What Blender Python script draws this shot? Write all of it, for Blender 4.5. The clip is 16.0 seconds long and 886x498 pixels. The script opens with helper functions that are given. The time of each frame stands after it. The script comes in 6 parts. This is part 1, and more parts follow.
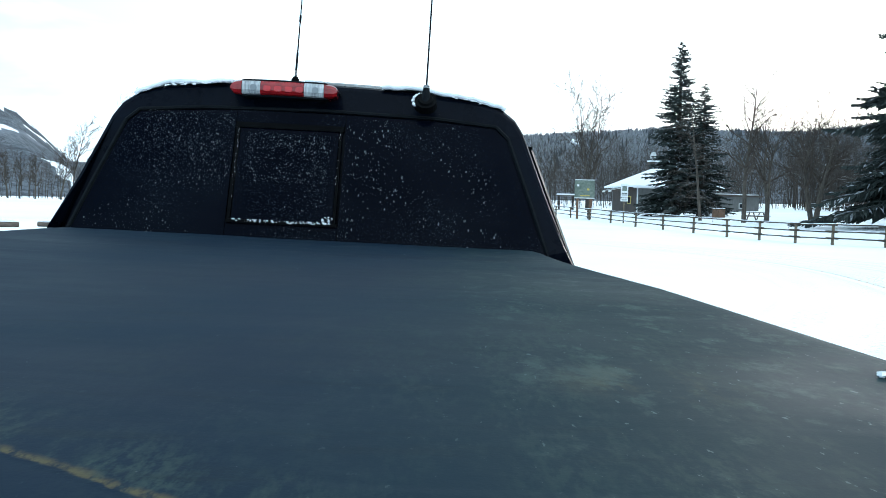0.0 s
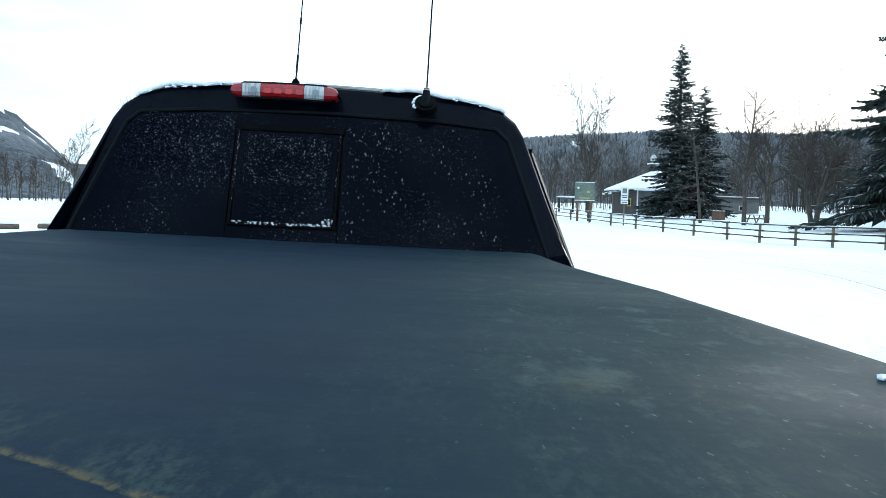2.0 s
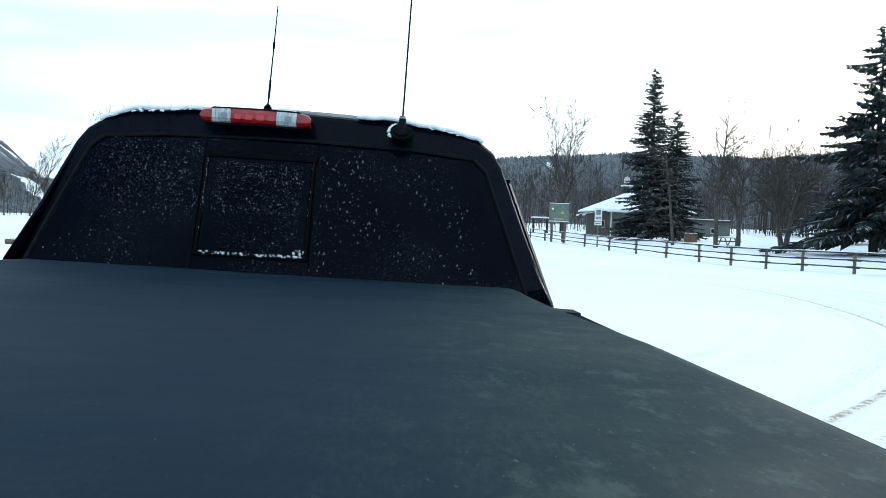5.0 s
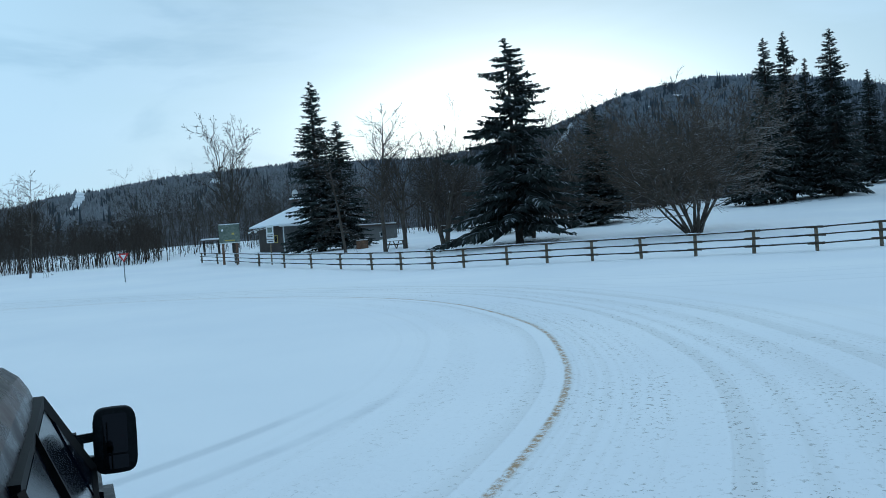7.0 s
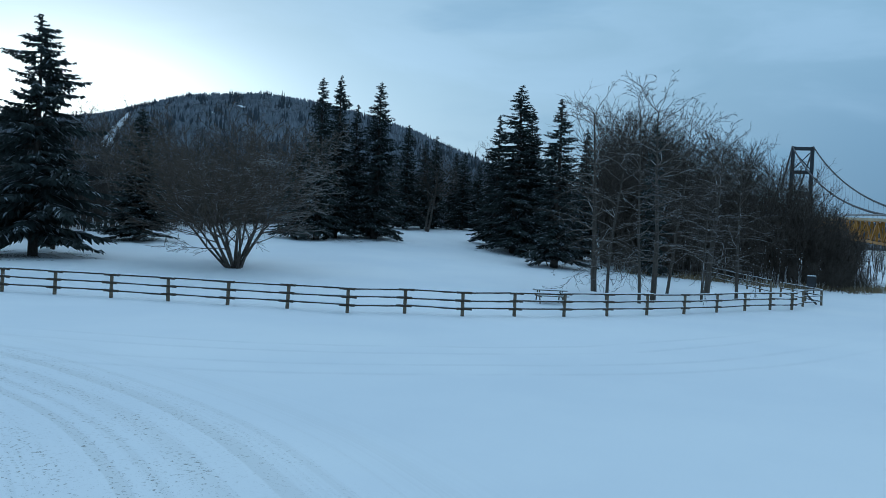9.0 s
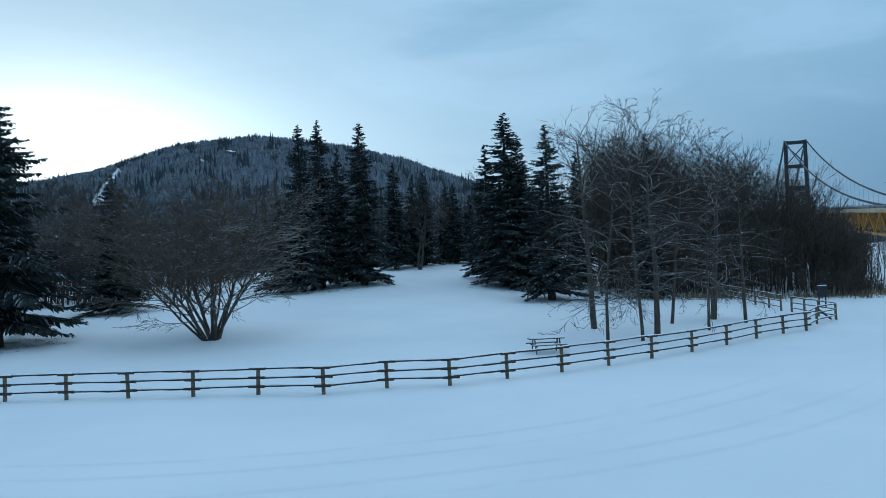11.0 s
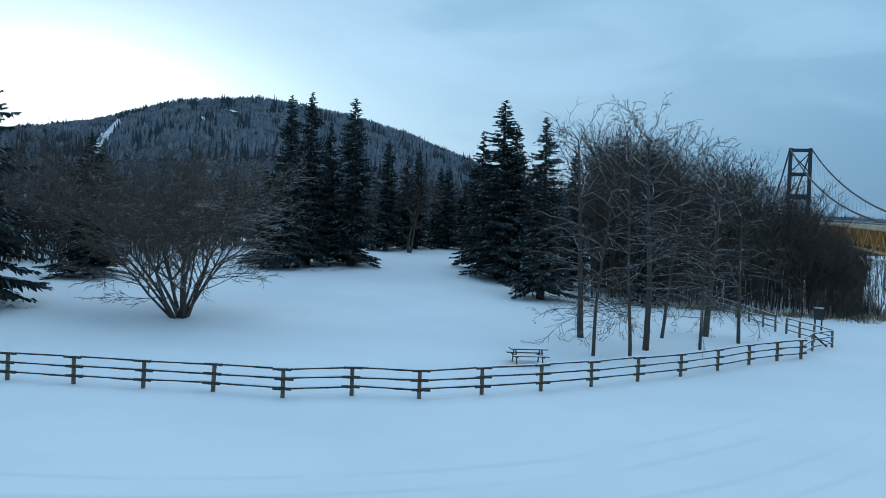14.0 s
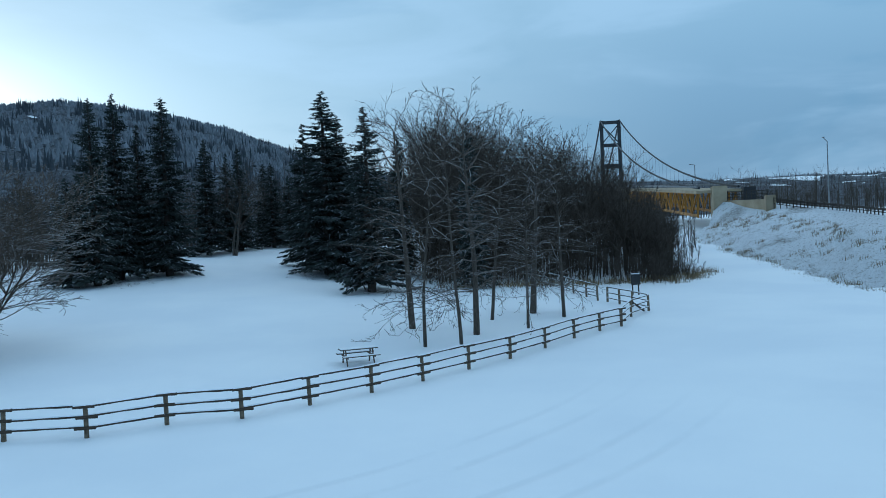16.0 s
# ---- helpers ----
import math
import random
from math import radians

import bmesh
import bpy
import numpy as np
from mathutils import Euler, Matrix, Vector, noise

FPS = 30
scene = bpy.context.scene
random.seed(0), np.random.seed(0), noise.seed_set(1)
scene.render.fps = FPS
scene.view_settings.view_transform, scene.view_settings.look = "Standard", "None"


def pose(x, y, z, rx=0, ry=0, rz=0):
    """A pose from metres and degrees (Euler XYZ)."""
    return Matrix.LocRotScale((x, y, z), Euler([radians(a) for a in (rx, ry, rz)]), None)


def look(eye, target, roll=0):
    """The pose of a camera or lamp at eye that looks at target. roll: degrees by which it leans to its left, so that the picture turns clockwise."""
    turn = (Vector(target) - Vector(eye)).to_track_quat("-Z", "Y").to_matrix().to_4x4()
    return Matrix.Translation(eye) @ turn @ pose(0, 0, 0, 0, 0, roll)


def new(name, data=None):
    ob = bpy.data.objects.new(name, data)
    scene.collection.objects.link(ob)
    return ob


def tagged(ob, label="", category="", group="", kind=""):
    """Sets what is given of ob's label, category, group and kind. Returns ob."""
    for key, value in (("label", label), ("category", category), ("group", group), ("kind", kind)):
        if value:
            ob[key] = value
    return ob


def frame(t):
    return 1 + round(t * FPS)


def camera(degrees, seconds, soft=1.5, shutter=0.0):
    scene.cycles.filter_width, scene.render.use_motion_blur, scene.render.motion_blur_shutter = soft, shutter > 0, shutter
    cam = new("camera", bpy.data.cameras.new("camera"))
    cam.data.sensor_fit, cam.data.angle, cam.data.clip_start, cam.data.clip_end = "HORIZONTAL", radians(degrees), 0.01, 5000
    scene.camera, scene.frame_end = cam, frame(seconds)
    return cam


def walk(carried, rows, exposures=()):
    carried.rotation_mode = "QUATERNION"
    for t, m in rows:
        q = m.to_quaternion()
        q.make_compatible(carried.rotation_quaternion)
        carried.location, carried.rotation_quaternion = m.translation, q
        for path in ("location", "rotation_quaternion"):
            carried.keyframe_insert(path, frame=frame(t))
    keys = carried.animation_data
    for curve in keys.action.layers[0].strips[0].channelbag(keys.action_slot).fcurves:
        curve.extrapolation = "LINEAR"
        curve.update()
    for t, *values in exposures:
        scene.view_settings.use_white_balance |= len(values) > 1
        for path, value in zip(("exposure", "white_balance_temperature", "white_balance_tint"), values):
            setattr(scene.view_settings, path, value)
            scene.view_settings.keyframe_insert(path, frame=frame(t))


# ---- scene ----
cam = camera(57.2, 16.0, soft=0.5)
# seconds, x, y, z, pitch, roll, yaw
PATH = [
    (0, -2.493, -2.151, 1.482, -2.94, -1.64, -10.13),
    (0.5, -2.493, -2.151, 1.482, -2.81, -1.66, -10.12),
    (1, -2.493, -2.151, 1.482, -2.81, -1.66, -10.12),
    (1.5, -2.493, -2.151, 1.482, -2.94, -1.62, -10.12),
    (2, -2.493, -2.151, 1.482, -2.78, -1.68, -10.12),
    (2.5, -2.484, -2.149, 1.484, -1.90, -1.70, -10.39),
    (3, -2.480, -2.154, 1.488, -0.31, -2.84, -11.00),
    (3.5, -2.477, -2.138, 1.487, -1.88, -1.95, -12.67),
    (3.7, -2.477, -2.138, 1.486, -2.12, -1.95, -12.43),
    (5.8, -2.486, -1.995, 1.580, -0.95, -2.63, -11.56),
    (6, -2.461, -1.928, 1.608, -0.55, -3.09, -11.72),
    (6.1, -2.449, -1.869, 1.637, 0.10, -3.35, -11.90),
    (6.5, -2.335, -1.889, 1.877, -0.56, 1.02, -19.38),
    (7, -1.950, -1.420, 2.100, -1.02, 4.25, -34.48),
    (7.5, -0.763, -0.469, 2.540, -1.62, 3.90, -56.53),
    (8, -0.207, -0.210, 2.748, -1.12, 2.85, -65.87),
    (8.5, 0.477, 0.066, 3.282, -0.71, -1.84, -65.65),
    (9, 1.303, 0.414, 3.818, -0.90, -3.06, -65.39),
    (9.5, 2.142, 0.838, 4.302, -1.00, 5.47, -65.29),
    (9.7, 2.502, 0.928, 4.552, 0.44, 6.78, -65.28),
    (11.8, 5.570, 0.691, 5.790, 0.21, -1.26, -65.42),
    (12, 5.715, 0.701, 5.875, -0.08, -1.70, -65.46),
    (12.5, 6.055, 0.689, 6.081, -0.36, -1.66, -65.42),
    (13, 6.418, 0.774, 6.296, -0.49, -1.89, -65.52),
    (13.5, 6.797, 0.986, 6.454, -0.67, -2.08, -65.54),
    (14, 7.235, 1.305, 6.585, -0.89, -2.33, -65.59),
    (14.5, 7.741, 1.764, 6.696, -1.09, -2.67, -65.57),
    (15, 8.222, 2.313, 6.825, -1.21, -2.48, -65.48),
    (15.5, 8.560, 2.330, 7.029, -1.22, 4.38, -70.18),
    (16, 8.649, 0.927, 7.002, -1.76, 2.63, -77.15),
]
walk(cam, [(t, pose(x, y, z, 90 + p, r, w)) for t, x, y, z, p, r, w in PATH],
     exposures=((0, 1.25, 5900, 10), (3.7, 1.2, 5900, 10), (5.8, 0.87, 5900, 10), (6.1, 0.82, 5900, 10), (6.5, 0.6, 5750, 9), (6.9, 0.0, 5300, 7), (8.0, -0.22, 5000, 6), (12, -0.08, 5000, 6), (16, -0.04, 4980, 6)))

# light, tuned here
SKY_STRENGTH = 1.0
SUN_POWER = 0.45
SKY_FAR, SKY_NEAR = (0.205, 0.325, 0.42), (0.51, 0.63, 0.65)
SKY_UP_FAR, SKY_UP = (0.43, 0.595, 0.655), (0.445, 0.585, 0.615)
SKY_ZENITH = (0.93, 1.01, 0.98)
SKY_WEST = (0.69, 0.87, 0.91)
SKY_BACK = (0.33, 0.50, 0.60)
GLOW_WIDE, GLOW_TIGHT = (0.36, 0.38, 0.32), (0.98, 0.90, 0.76)

# the loop that cars have worn into the snow
RCX, RCY, RR = -11.5, 23.8, 24.0

# the sky: thin overcast over a low veiled sun
SUN_AZ, SUN_EL = radians(40), radians(8.5)
SUN_DIR = Vector((math.sin(SUN_AZ) * math.cos(SUN_EL), math.cos(SUN_AZ) * math.cos(SUN_EL), math.sin(SUN_EL)))
GLOW_DIR = Vector((math.sin(SUN_AZ), math.cos(SUN_AZ), 0.135)).normalized()


def maths(nt, op, a, b=0.0, c=0.0, clamp=False):
    n = nt.nodes.new("ShaderNodeMath")
    n.operation, n.use_clamp = op, clamp
    for i, v in enumerate((a, b, c)):
        if isinstance(v, (int, float)):
            n.inputs[i].default_value = v
        else:
            nt.links.new(v, n.inputs[i])
    return n.outputs[0]


def vmaths(nt, op, a, b):
    n = nt.nodes.new("ShaderNodeVectorMath")
    n.operation = op
    for i, v in enumerate((a, b)):
        if isinstance(v, (tuple, Vector)):
            n.inputs[i].default_value = tuple(v)
        else:
            nt.links.new(v, n.inputs[i])
    return n.outputs["Value"] if op in ("DOT_PRODUCT", "LENGTH", "DISTANCE") else n.outputs[0]


def mixc(nt, fac, a, b, blend="MIX"):
    n = nt.nodes.new("ShaderNodeMix")
    n.data_type, n.blend_type = "RGBA", blend
    for sock, v in ((n.inputs[0], fac), (n.inputs[6], a), (n.inputs[7], b)):
        if isinstance(v, (int, float)):
            sock.default_value = v
        elif isinstance(v, tuple):
            sock.default_value = (*v, 1) if len(v) == 3 else v
        else:
            nt.links.new(v, sock)
    return n.outputs[2]


def ramp(nt, fac, *stops):
    n = nt.nodes.new("ShaderNodeMapRange")
    n.interpolation_type = "SMOOTHSTEP"
    n.inputs[1].default_value, n.inputs[2].default_value = stops[0], stops[1]
    n.inputs[3].default_value, n.inputs[4].default_value = (stops[2], stops[3]) if len(stops) > 2 else (0, 1)
    nt.links.new(fac, n.inputs[0])
    return n.outputs[0]


def noise_tex(nt, vec, scale, detail=3.0, rough=0.55, dim="3D", w=None, distort=0.0):
    n = nt.nodes.new("ShaderNodeTexNoise")
    n.noise_dimensions = dim
    n.inputs["Scale"].default_value, n.inputs["Detail"].default_value = scale, detail
    n.inputs["Roughness"].default_value, n.inputs["Distortion"].default_value = rough, distort
    if vec is not None and dim != "1D":
        nt.links.new(vec, n.inputs["Vector"])
    if w is not None:
        nt.links.new(w, n.inputs["W"])
    return n.outputs["Fac"]


def stretch(nt, vec, sx, sy, sz):
    return vmaths(nt, "MULTIPLY", vec, (sx, sy, sz))


world = bpy.data.worlds.new("winter_sky")
scene.world = world
world.use_nodes = True
wt = world.node_tree
sky = wt.nodes.new("ShaderNodeTexSky")
sky.sky_type, sky.sun_disc = "NISHITA", False
sky.sun_elevation, sky.sun_rotation = SUN_EL, SUN_AZ
way = wt.nodes.new("ShaderNodeTexCoord").outputs["Generated"]
toward = vmaths(wt, "DOT_PRODUCT", vmaths(wt, "NORMALIZE", way, (0, 0, 0)), SUN_DIR)
sep = wt.nodes.new("ShaderNodeSeparateXYZ")
wt.links.new(way, sep.inputs[0])
up = sep.outputs[2]
west = ramp(wt, sep.outputs[0], 0.45, 0.0)
cloud = noise_tex(wt, stretch(wt, way, 2.0, 2.0, 9.0), 1.3, 5, 0.55, distort=0.4)
veil = mixc(wt, ramp(wt, toward, 0.55, 0.98), SKY_FAR, SKY_NEAR)
veil = mixc(wt, ramp(wt, up, 0.02, 0.34), veil, mixc(wt, ramp(wt, toward, 0.3, 0.95), SKY_UP_FAR, SKY_UP))
veil = mixc(wt, ramp(wt, up, 0.38, 0.85), veil, SKY_ZENITH)
veil = mixc(wt, maths(wt, "MULTIPLY", west, 0.8), veil, SKY_WEST)
veil = mixc(wt, ramp(wt, sep.outputs[0], -0.12, -0.55), veil, SKY_BACK)
veil = mixc(wt, maths(wt, "MULTIPLY", ramp(wt, cloud, 0.40, 0.66), 0.75), veil, mixc(wt, 0.5, veil, (0.60, 0.74, 0.80)))
gap = noise_tex(wt, stretch(wt, way, 1.5, 1.5, 5.0), 1.5, 5, 0.55, distort=0.6)
veil = mixc(wt, maths(wt, "MULTIPLY", ramp(wt, gap, 0.50, 0.66), 0.28), veil, (0.13, 0.30, 0.42))
# the veiled sun glows in a flat band along the ridge
off = vmaths(wt, "SUBTRACT", vmaths(wt, "NORMALIZE", way, (0, 0, 0)), GLOW_DIR)
far_off = vmaths(wt, "LENGTH", stretch(wt, off, 1.0, 1.0, 3.2), (0, 0, 0))
near_off = vmaths(wt, "LENGTH", stretch(wt, off, 1.0, 1.0, 2.9), (0, 0, 0))
glow = maths(wt, "POWER", 2.718, maths(wt, "MULTIPLY", maths(wt, "MULTIPLY", far_off, far_off), -7.5))
glow2 = maths(wt, "POWER", 2.718, maths(wt, "MULTIPLY", maths(wt, "MULTIPLY", near_off, near_off), -32.0))
lit = mixc(wt, 1.0, veil, mixc(wt, glow, (0, 0, 0), GLOW_WIDE), "ADD")
lit = mixc(wt, 1.0, lit, mixc(wt, glow2, (0, 0, 0), GLOW_TIGHT), "ADD")
clear = mixc(wt, 1.0, sky.outputs[0], (0.1, 0.1, 0.1), "MULTIPLY")
total = mixc(wt, 0.12, lit, clear)
wt.links.new(total, wt.nodes["Background"].inputs[0])
wt.nodes["Background"].inputs[1].default_value = SKY_STRENGTH

sun = new("sun", bpy.data.lights.new("sun", "SUN"))
sun.data.energy, sun.data.angle, sun.data.color = SUN_POWER, radians(14), (1.0, 0.955, 0.91)
sun.matrix_world = look(SUN_DIR * 50, (0, 0, 0))


# ---- materials ----
def material(name, rough=0.6, metal=0.0, spec=0.5):
    m = bpy.data.materials.new(name)
    m.use_nodes = True
    b = m.node_tree.nodes["Principled BSDF"]
    b.inputs["Roughness"].default_value, b.inputs["Metallic"].default_value = rough, metal
    b.inputs["Specular IOR Level"].default_value = spec
    return m, m.node_tree, b


def coords(nt, kind="Object"):
    return nt.nodes.new("ShaderNodeTexCoord").outputs[kind]


def bump(nt, b, height, strength, distance):
    n = nt.nodes.new("ShaderNodeBump")
    n.inputs["Strength"].default_value, n.inputs["Distance"].default_value = strength, distance
    nt.links.new(height, n.inputs["Height"])
    nt.links.new(n.outputs[0], b.inputs["Normal"])


def rnd(nt):
    return nt.nodes.new("ShaderNodeObjectInfo").outputs["Random"]


def worn(name, c0, c1, scale, rough=0.7, metal=0.0, grain=(1, 1, 1), depth=0.004, vary=0.3, spec=0.4, snow=None, patchy=1.6, cling=1.0):
    """Two colours in a grain and a stain, a fine relief; snow: how steep an upper side still holds snow."""
    m, nt, b = material(name, rough, metal, spec)
    v = coords(nt)
    g = noise_tex(nt, stretch(nt, v, *grain), scale, 5, 0.6)
    s = noise_tex(nt, v, scale * 0.13, 3)
    col = mixc(nt, ramp(nt, g, 0.3, 0.7), c0, c1)
    col = mixc(nt, maths(nt, "MULTIPLY", ramp(nt, s, 0.4, 0.7), vary), col, tuple(0.45 * x for x in c0))
    col = mixc(nt, maths(nt, "MULTIPLY", rnd(nt), vary * 0.6), col, tuple(min(1, 1.3 * x) for x in c1))
    if snow is not None:
        sp = nt.nodes.new("ShaderNodeSeparateXYZ")
        nt.links.new(nt.nodes.new("ShaderNodeNewGeometry").outputs["True Normal"], sp.inputs[0])
        patch = noise_tex(nt, v, 1.7, 3)
        hold = maths(nt, "ADD", sp.outputs[2], maths(nt, "MULTIPLY", maths(nt, "SUBTRACT", patch, 0.5), patchy))
        col = mixc(nt, ramp(nt, hold, snow, snow + 0.25, 0, cling), col, (0.78, 0.8, 0.83))
    nt.links.new(col, b.inputs["Base Color"])
    bump(nt, b, g, 0.5, depth)
    return m


def snow_material(name, tracks=False):
    m, nt, b = material(name, 0.75, 0, 0.3)
    v = coords(nt)
    drift = noise_tex(nt, stretch(nt, v, 1, 1, 0.2), 0.09, 4)
    crust = noise_tex(nt, v, 1.4, 6, 0.6)
    fine = noise_tex(nt, v, 14, 4, 0.7)
    col = mixc(nt, ramp(nt, drift, 0.3, 0.7), (0.80, 0.82, 0.85), (0.87, 0.88, 0.89))
    height = maths(nt, "ADD", maths(nt, "MULTIPLY", drift, 2.0), maths(nt, "ADD", maths(nt, "MULTIPLY", crust, 0.25), maths(nt, "MULTIPLY", fine, 0.05)))
    if tracks:
        warp = maths(nt, "MULTIPLY", maths(nt, "SUBTRACT", noise_tex(nt, v, 0.05, 2), 0.5), 1.2)
        flat = stretch(nt, v, 1, 1, 0)
        r = maths(nt, "ADD", vmaths(nt, "DISTANCE", flat, RING), warp)
        ruts = noise_tex(nt, None, 1.9, 3, 0.65, "1D", r)
        wheel = noise_tex(nt, None, 0.55, 1, 0.5, "1D", maths(nt, "ADD", r, 7.3))
        inside = maths(nt, "MULTIPLY", ramp(nt, r, RR - 3.5, RR - 0.6), ramp(nt, r, RR + 8.0, RR + 3.5))
        patch = noise_tex(nt, v, 0.35, 4, 0.6)
        used = maths(nt, "MULTIPLY", maths(nt, "MULTIPLY", inside, ramp(nt, ruts, 0.46, 0.6)), ramp(nt, wheel, 0.3, 0.6))
        zone = maths(nt, "MULTIPLY", ramp(nt, r, RR - 3.2, RR - 1.6), ramp(nt, r, RR + 6.0, RR + 3.0))
        grit = maths(nt, "MULTIPLY", maths(nt, "MULTIPLY", zone, ramp(nt, ruts, 0.40, 0.56, 0.25, 1.0)), ramp(nt, noise_tex(nt, v, 12.0, 4, 0.8), 0.56, 0.64))
        grit = maths(nt, "MULTIPLY", grit, ramp(nt, r, RR - 1.0, RR + 0.5, 0.35, 1.0))
        col = mixc(nt, maths(nt, "MULTIPLY", used, 0.30), col, (0.58, 0.58, 0.56))
        col = mixc(nt, maths(nt, "MULTIPLY", grit, ramp(nt, patch, 0.36, 0.58, 0.3, 0.95)), col, (0.16, 0.15, 0.12))
        # the one deep wheel line with brown road grit
        line = maths(nt, "ABSOLUTE", maths(nt, "SUBTRACT", r, RR))
        core = maths(nt, "MULTIPLY", ramp(nt, line, 0.075, 0.015), ramp(nt, noise_tex(nt, v, 8.0, 5, 0.8), 0.42, 0.56))
        col = mixc(nt, maths(nt, "MULTIPLY", core, 0.9), col, (0.34, 0.20, 0.07))
        height = maths(nt, "SUBTRACT", height, maths(nt, "MULTIPLY", used, 0.25))
        height = maths(nt, "ADD", height, maths(nt, "MULTIPLY", zone, maths(nt, "MULTIPLY", noise_tex(nt, v, 5.0, 4, 0.7), 0.35)))
        height = maths(nt, "SUBTRACT", height, maths(nt, "MULTIPLY", ramp(nt, line, 0.28, 0.08), 0.5))
        # fainter wheel pairs: one beside the truck, one sweeping past the fence
        for (cx, cy), radii, lo, hi, weight in (((-5.6, 19.9), (14.2, 15.0), 4.8, 7.2, 0.5), ((49.5, 32.0), (30.3, 31.9, 34.2, 35.8), 9.0, 22.0, 0.16)):
            far = maths(nt, "ADD", vmaths(nt, "DISTANCE", flat, (cx, cy, 0.0)), maths(nt, "MULTIPLY", warp, 0.3))
            here = ramp(nt, vmaths(nt, "DISTANCE", flat, ((0.5, 5.0, 0.0) if cx < 0 else (26.0, 10.0, 0.0))), hi if cx > 0 else 5.0, lo if cx > 0 else 2.5)
            for radius in radii:
                d = maths(nt, "ABSOLUTE", maths(nt, "SUBTRACT", far, radius))
                f = maths(nt, "MULTIPLY", maths(nt, "MULTIPLY", ramp(nt, d, 0.16 if cx < 0 else 0.26, 0.03), here), ramp(nt, patch, 0.3, 0.55))
                height = maths(nt, "SUBTRACT", height, maths(nt, "MULTIPLY", f, 0.5))
                col = mixc(nt, maths(nt, "MULTIPLY", f, weight), col, (0.52, 0.55, 0.58))
    nt.links.new(col, b.inputs["Base Color"])
    bump(nt, b, height, 0.55, 0.09)
    return m


RING = (RCX, RCY, 0.0)
SNOW_GROUND = snow_material("trodden_snow", True)
SNOW = snow_material("fresh_snow")
BARK = worn("grey_bark", (0.035, 0.028, 0.022), (0.10, 0.082, 0.066), 9, 0.85, grain=(1, 1, 0.25), depth=0.01, snow=0.62)
BARK_DARK = worn("dark_bark", (0.018, 0.014, 0.011), (0.05, 0.04, 0.032), 9, 0.9, grain=(1, 1, 0.25), depth=0.01, snow=0.95)
TWIG = worn("bare_twigs", (0.027, 0.0205, 0.016), (0.075, 0.058, 0.046), 4, 0.9, depth=0.002, snow=0.70, patchy=0.6, cling=0.25)
BRANCH = worn("pale_branches", (0.058, 0.045, 0.035), (0.15, 0.12, 0.094), 4, 0.9, depth=0.002, snow=0.5, patchy=1.0, cling=0.4)
TWIG_DOME = worn("shrub_twigs", (0.036, 0.027, 0.020), (0.115, 0.088, 0.066), 3, 0.9, depth=0.002, snow=0.66, patchy=0.6, cling=0.3)
TWIG_THICKET = worn("thicket_twigs", (0.031, 0.0235, 0.018), (0.084, 0.065, 0.050), 2, 0.9, depth=0.002)
TWIG_WOODS = worn("grey_brown_twigs", (0.024, 0.019, 0.0155), (0.062, 0.050, 0.041), 2, 0.9, depth=0.002)
TWIG_BROWN = worn("brown_twigs", (0.02, 0.0145, 0.0105), (0.055, 0.04, 0.029), 4, 0.9, depth=0.002, snow=1.0)
BIRCH = worn("pale_bark", (0.10, 0.09, 0.078), (0.21, 0.19, 0.165), 5, 0.85, grain=(1, 1, 3), depth=0.006, snow=0.6)
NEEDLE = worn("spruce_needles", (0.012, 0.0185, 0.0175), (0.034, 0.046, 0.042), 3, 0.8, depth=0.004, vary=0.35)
# far needles: aerial haze is put into the paler, bluer colour
NEEDLE_HAZED = worn("hazed_spruce_needles", (0.034, 0.040, 0.048), (0.07, 0.08, 0.095), 0.3, 0.9, depth=0.05, vary=0.3)
NEEDLE_SNOW = worn("snowy_needles", (0.10, 0.11, 0.12), (0.42, 0.44, 0.47), 6, 0.8, depth=0.004, vary=0.2)
RAIL = worn("weathered_rail", (0.07, 0.054, 0.037), (0.21, 0.165, 0.11), 7, 0.8, grain=(1, 1, 1), depth=0.006)
RAIL_BROWN = worn("brown_rail", (0.024, 0.018, 0.013), (0.075, 0.055, 0.039), 7, 0.85, grain=(0.4, 2, 2), depth=0.006)
RAIL_DARK = worn("dark_rail", (0.02, 0.017, 0.014), (0.05, 0.04, 0.03), 7, 0.85, depth=0.006)
PLANK = worn("table_planks", (0.06, 0.045, 0.035), (0.15, 0.115, 0.09), 8, 0.8, grain=(0.3, 2, 2), depth=0.004)
STEEL_DARK = worn("painted_tower_steel", (0.018, 0.02, 0.024), (0.04, 0.044, 0.05), 0.5, 0.6, depth=0.01)
YELLOW = worn("yellow_truss_paint", (0.27, 0.12, 0.010), (0.42, 0.20, 0.022), 0.4, 0.6, depth=0.01)
CONCRETE = worn("pale_concrete", (0.30, 0.235, 0.145), (0.42, 0.345, 0.235), 0.5, 0.85, depth=0.02)
SIDING = worn("grey_board_siding", (0.10, 0.10, 0.10), (0.17, 0.17, 0.165), 3, 0.75, grain=(6, 6, 0.3), depth=0.01)
SIDING_DARK = worn("dark_brown_siding", (0.045, 0.035, 0.03), (0.09, 0.07, 0.06), 3, 0.8, grain=(6, 6, 0.3), depth=0.01)
ASPHALT_SNOW = worn("packed_road_snow", (0.45, 0.46, 0.47), (0.75, 0.77, 0.79), 0.3, 0.8, depth=0.02)
GRASS_DRY = worn("dry_grass", (0.12, 0.085, 0.045), (0.3, 0.23, 0.13), 2, 0.9, depth=0.005)
TIN = worn("galvanised_steel", (0.16, 0.17, 0.18), (0.3, 0.31, 0.32), 3, 0.45, 0.7, depth=0.003)
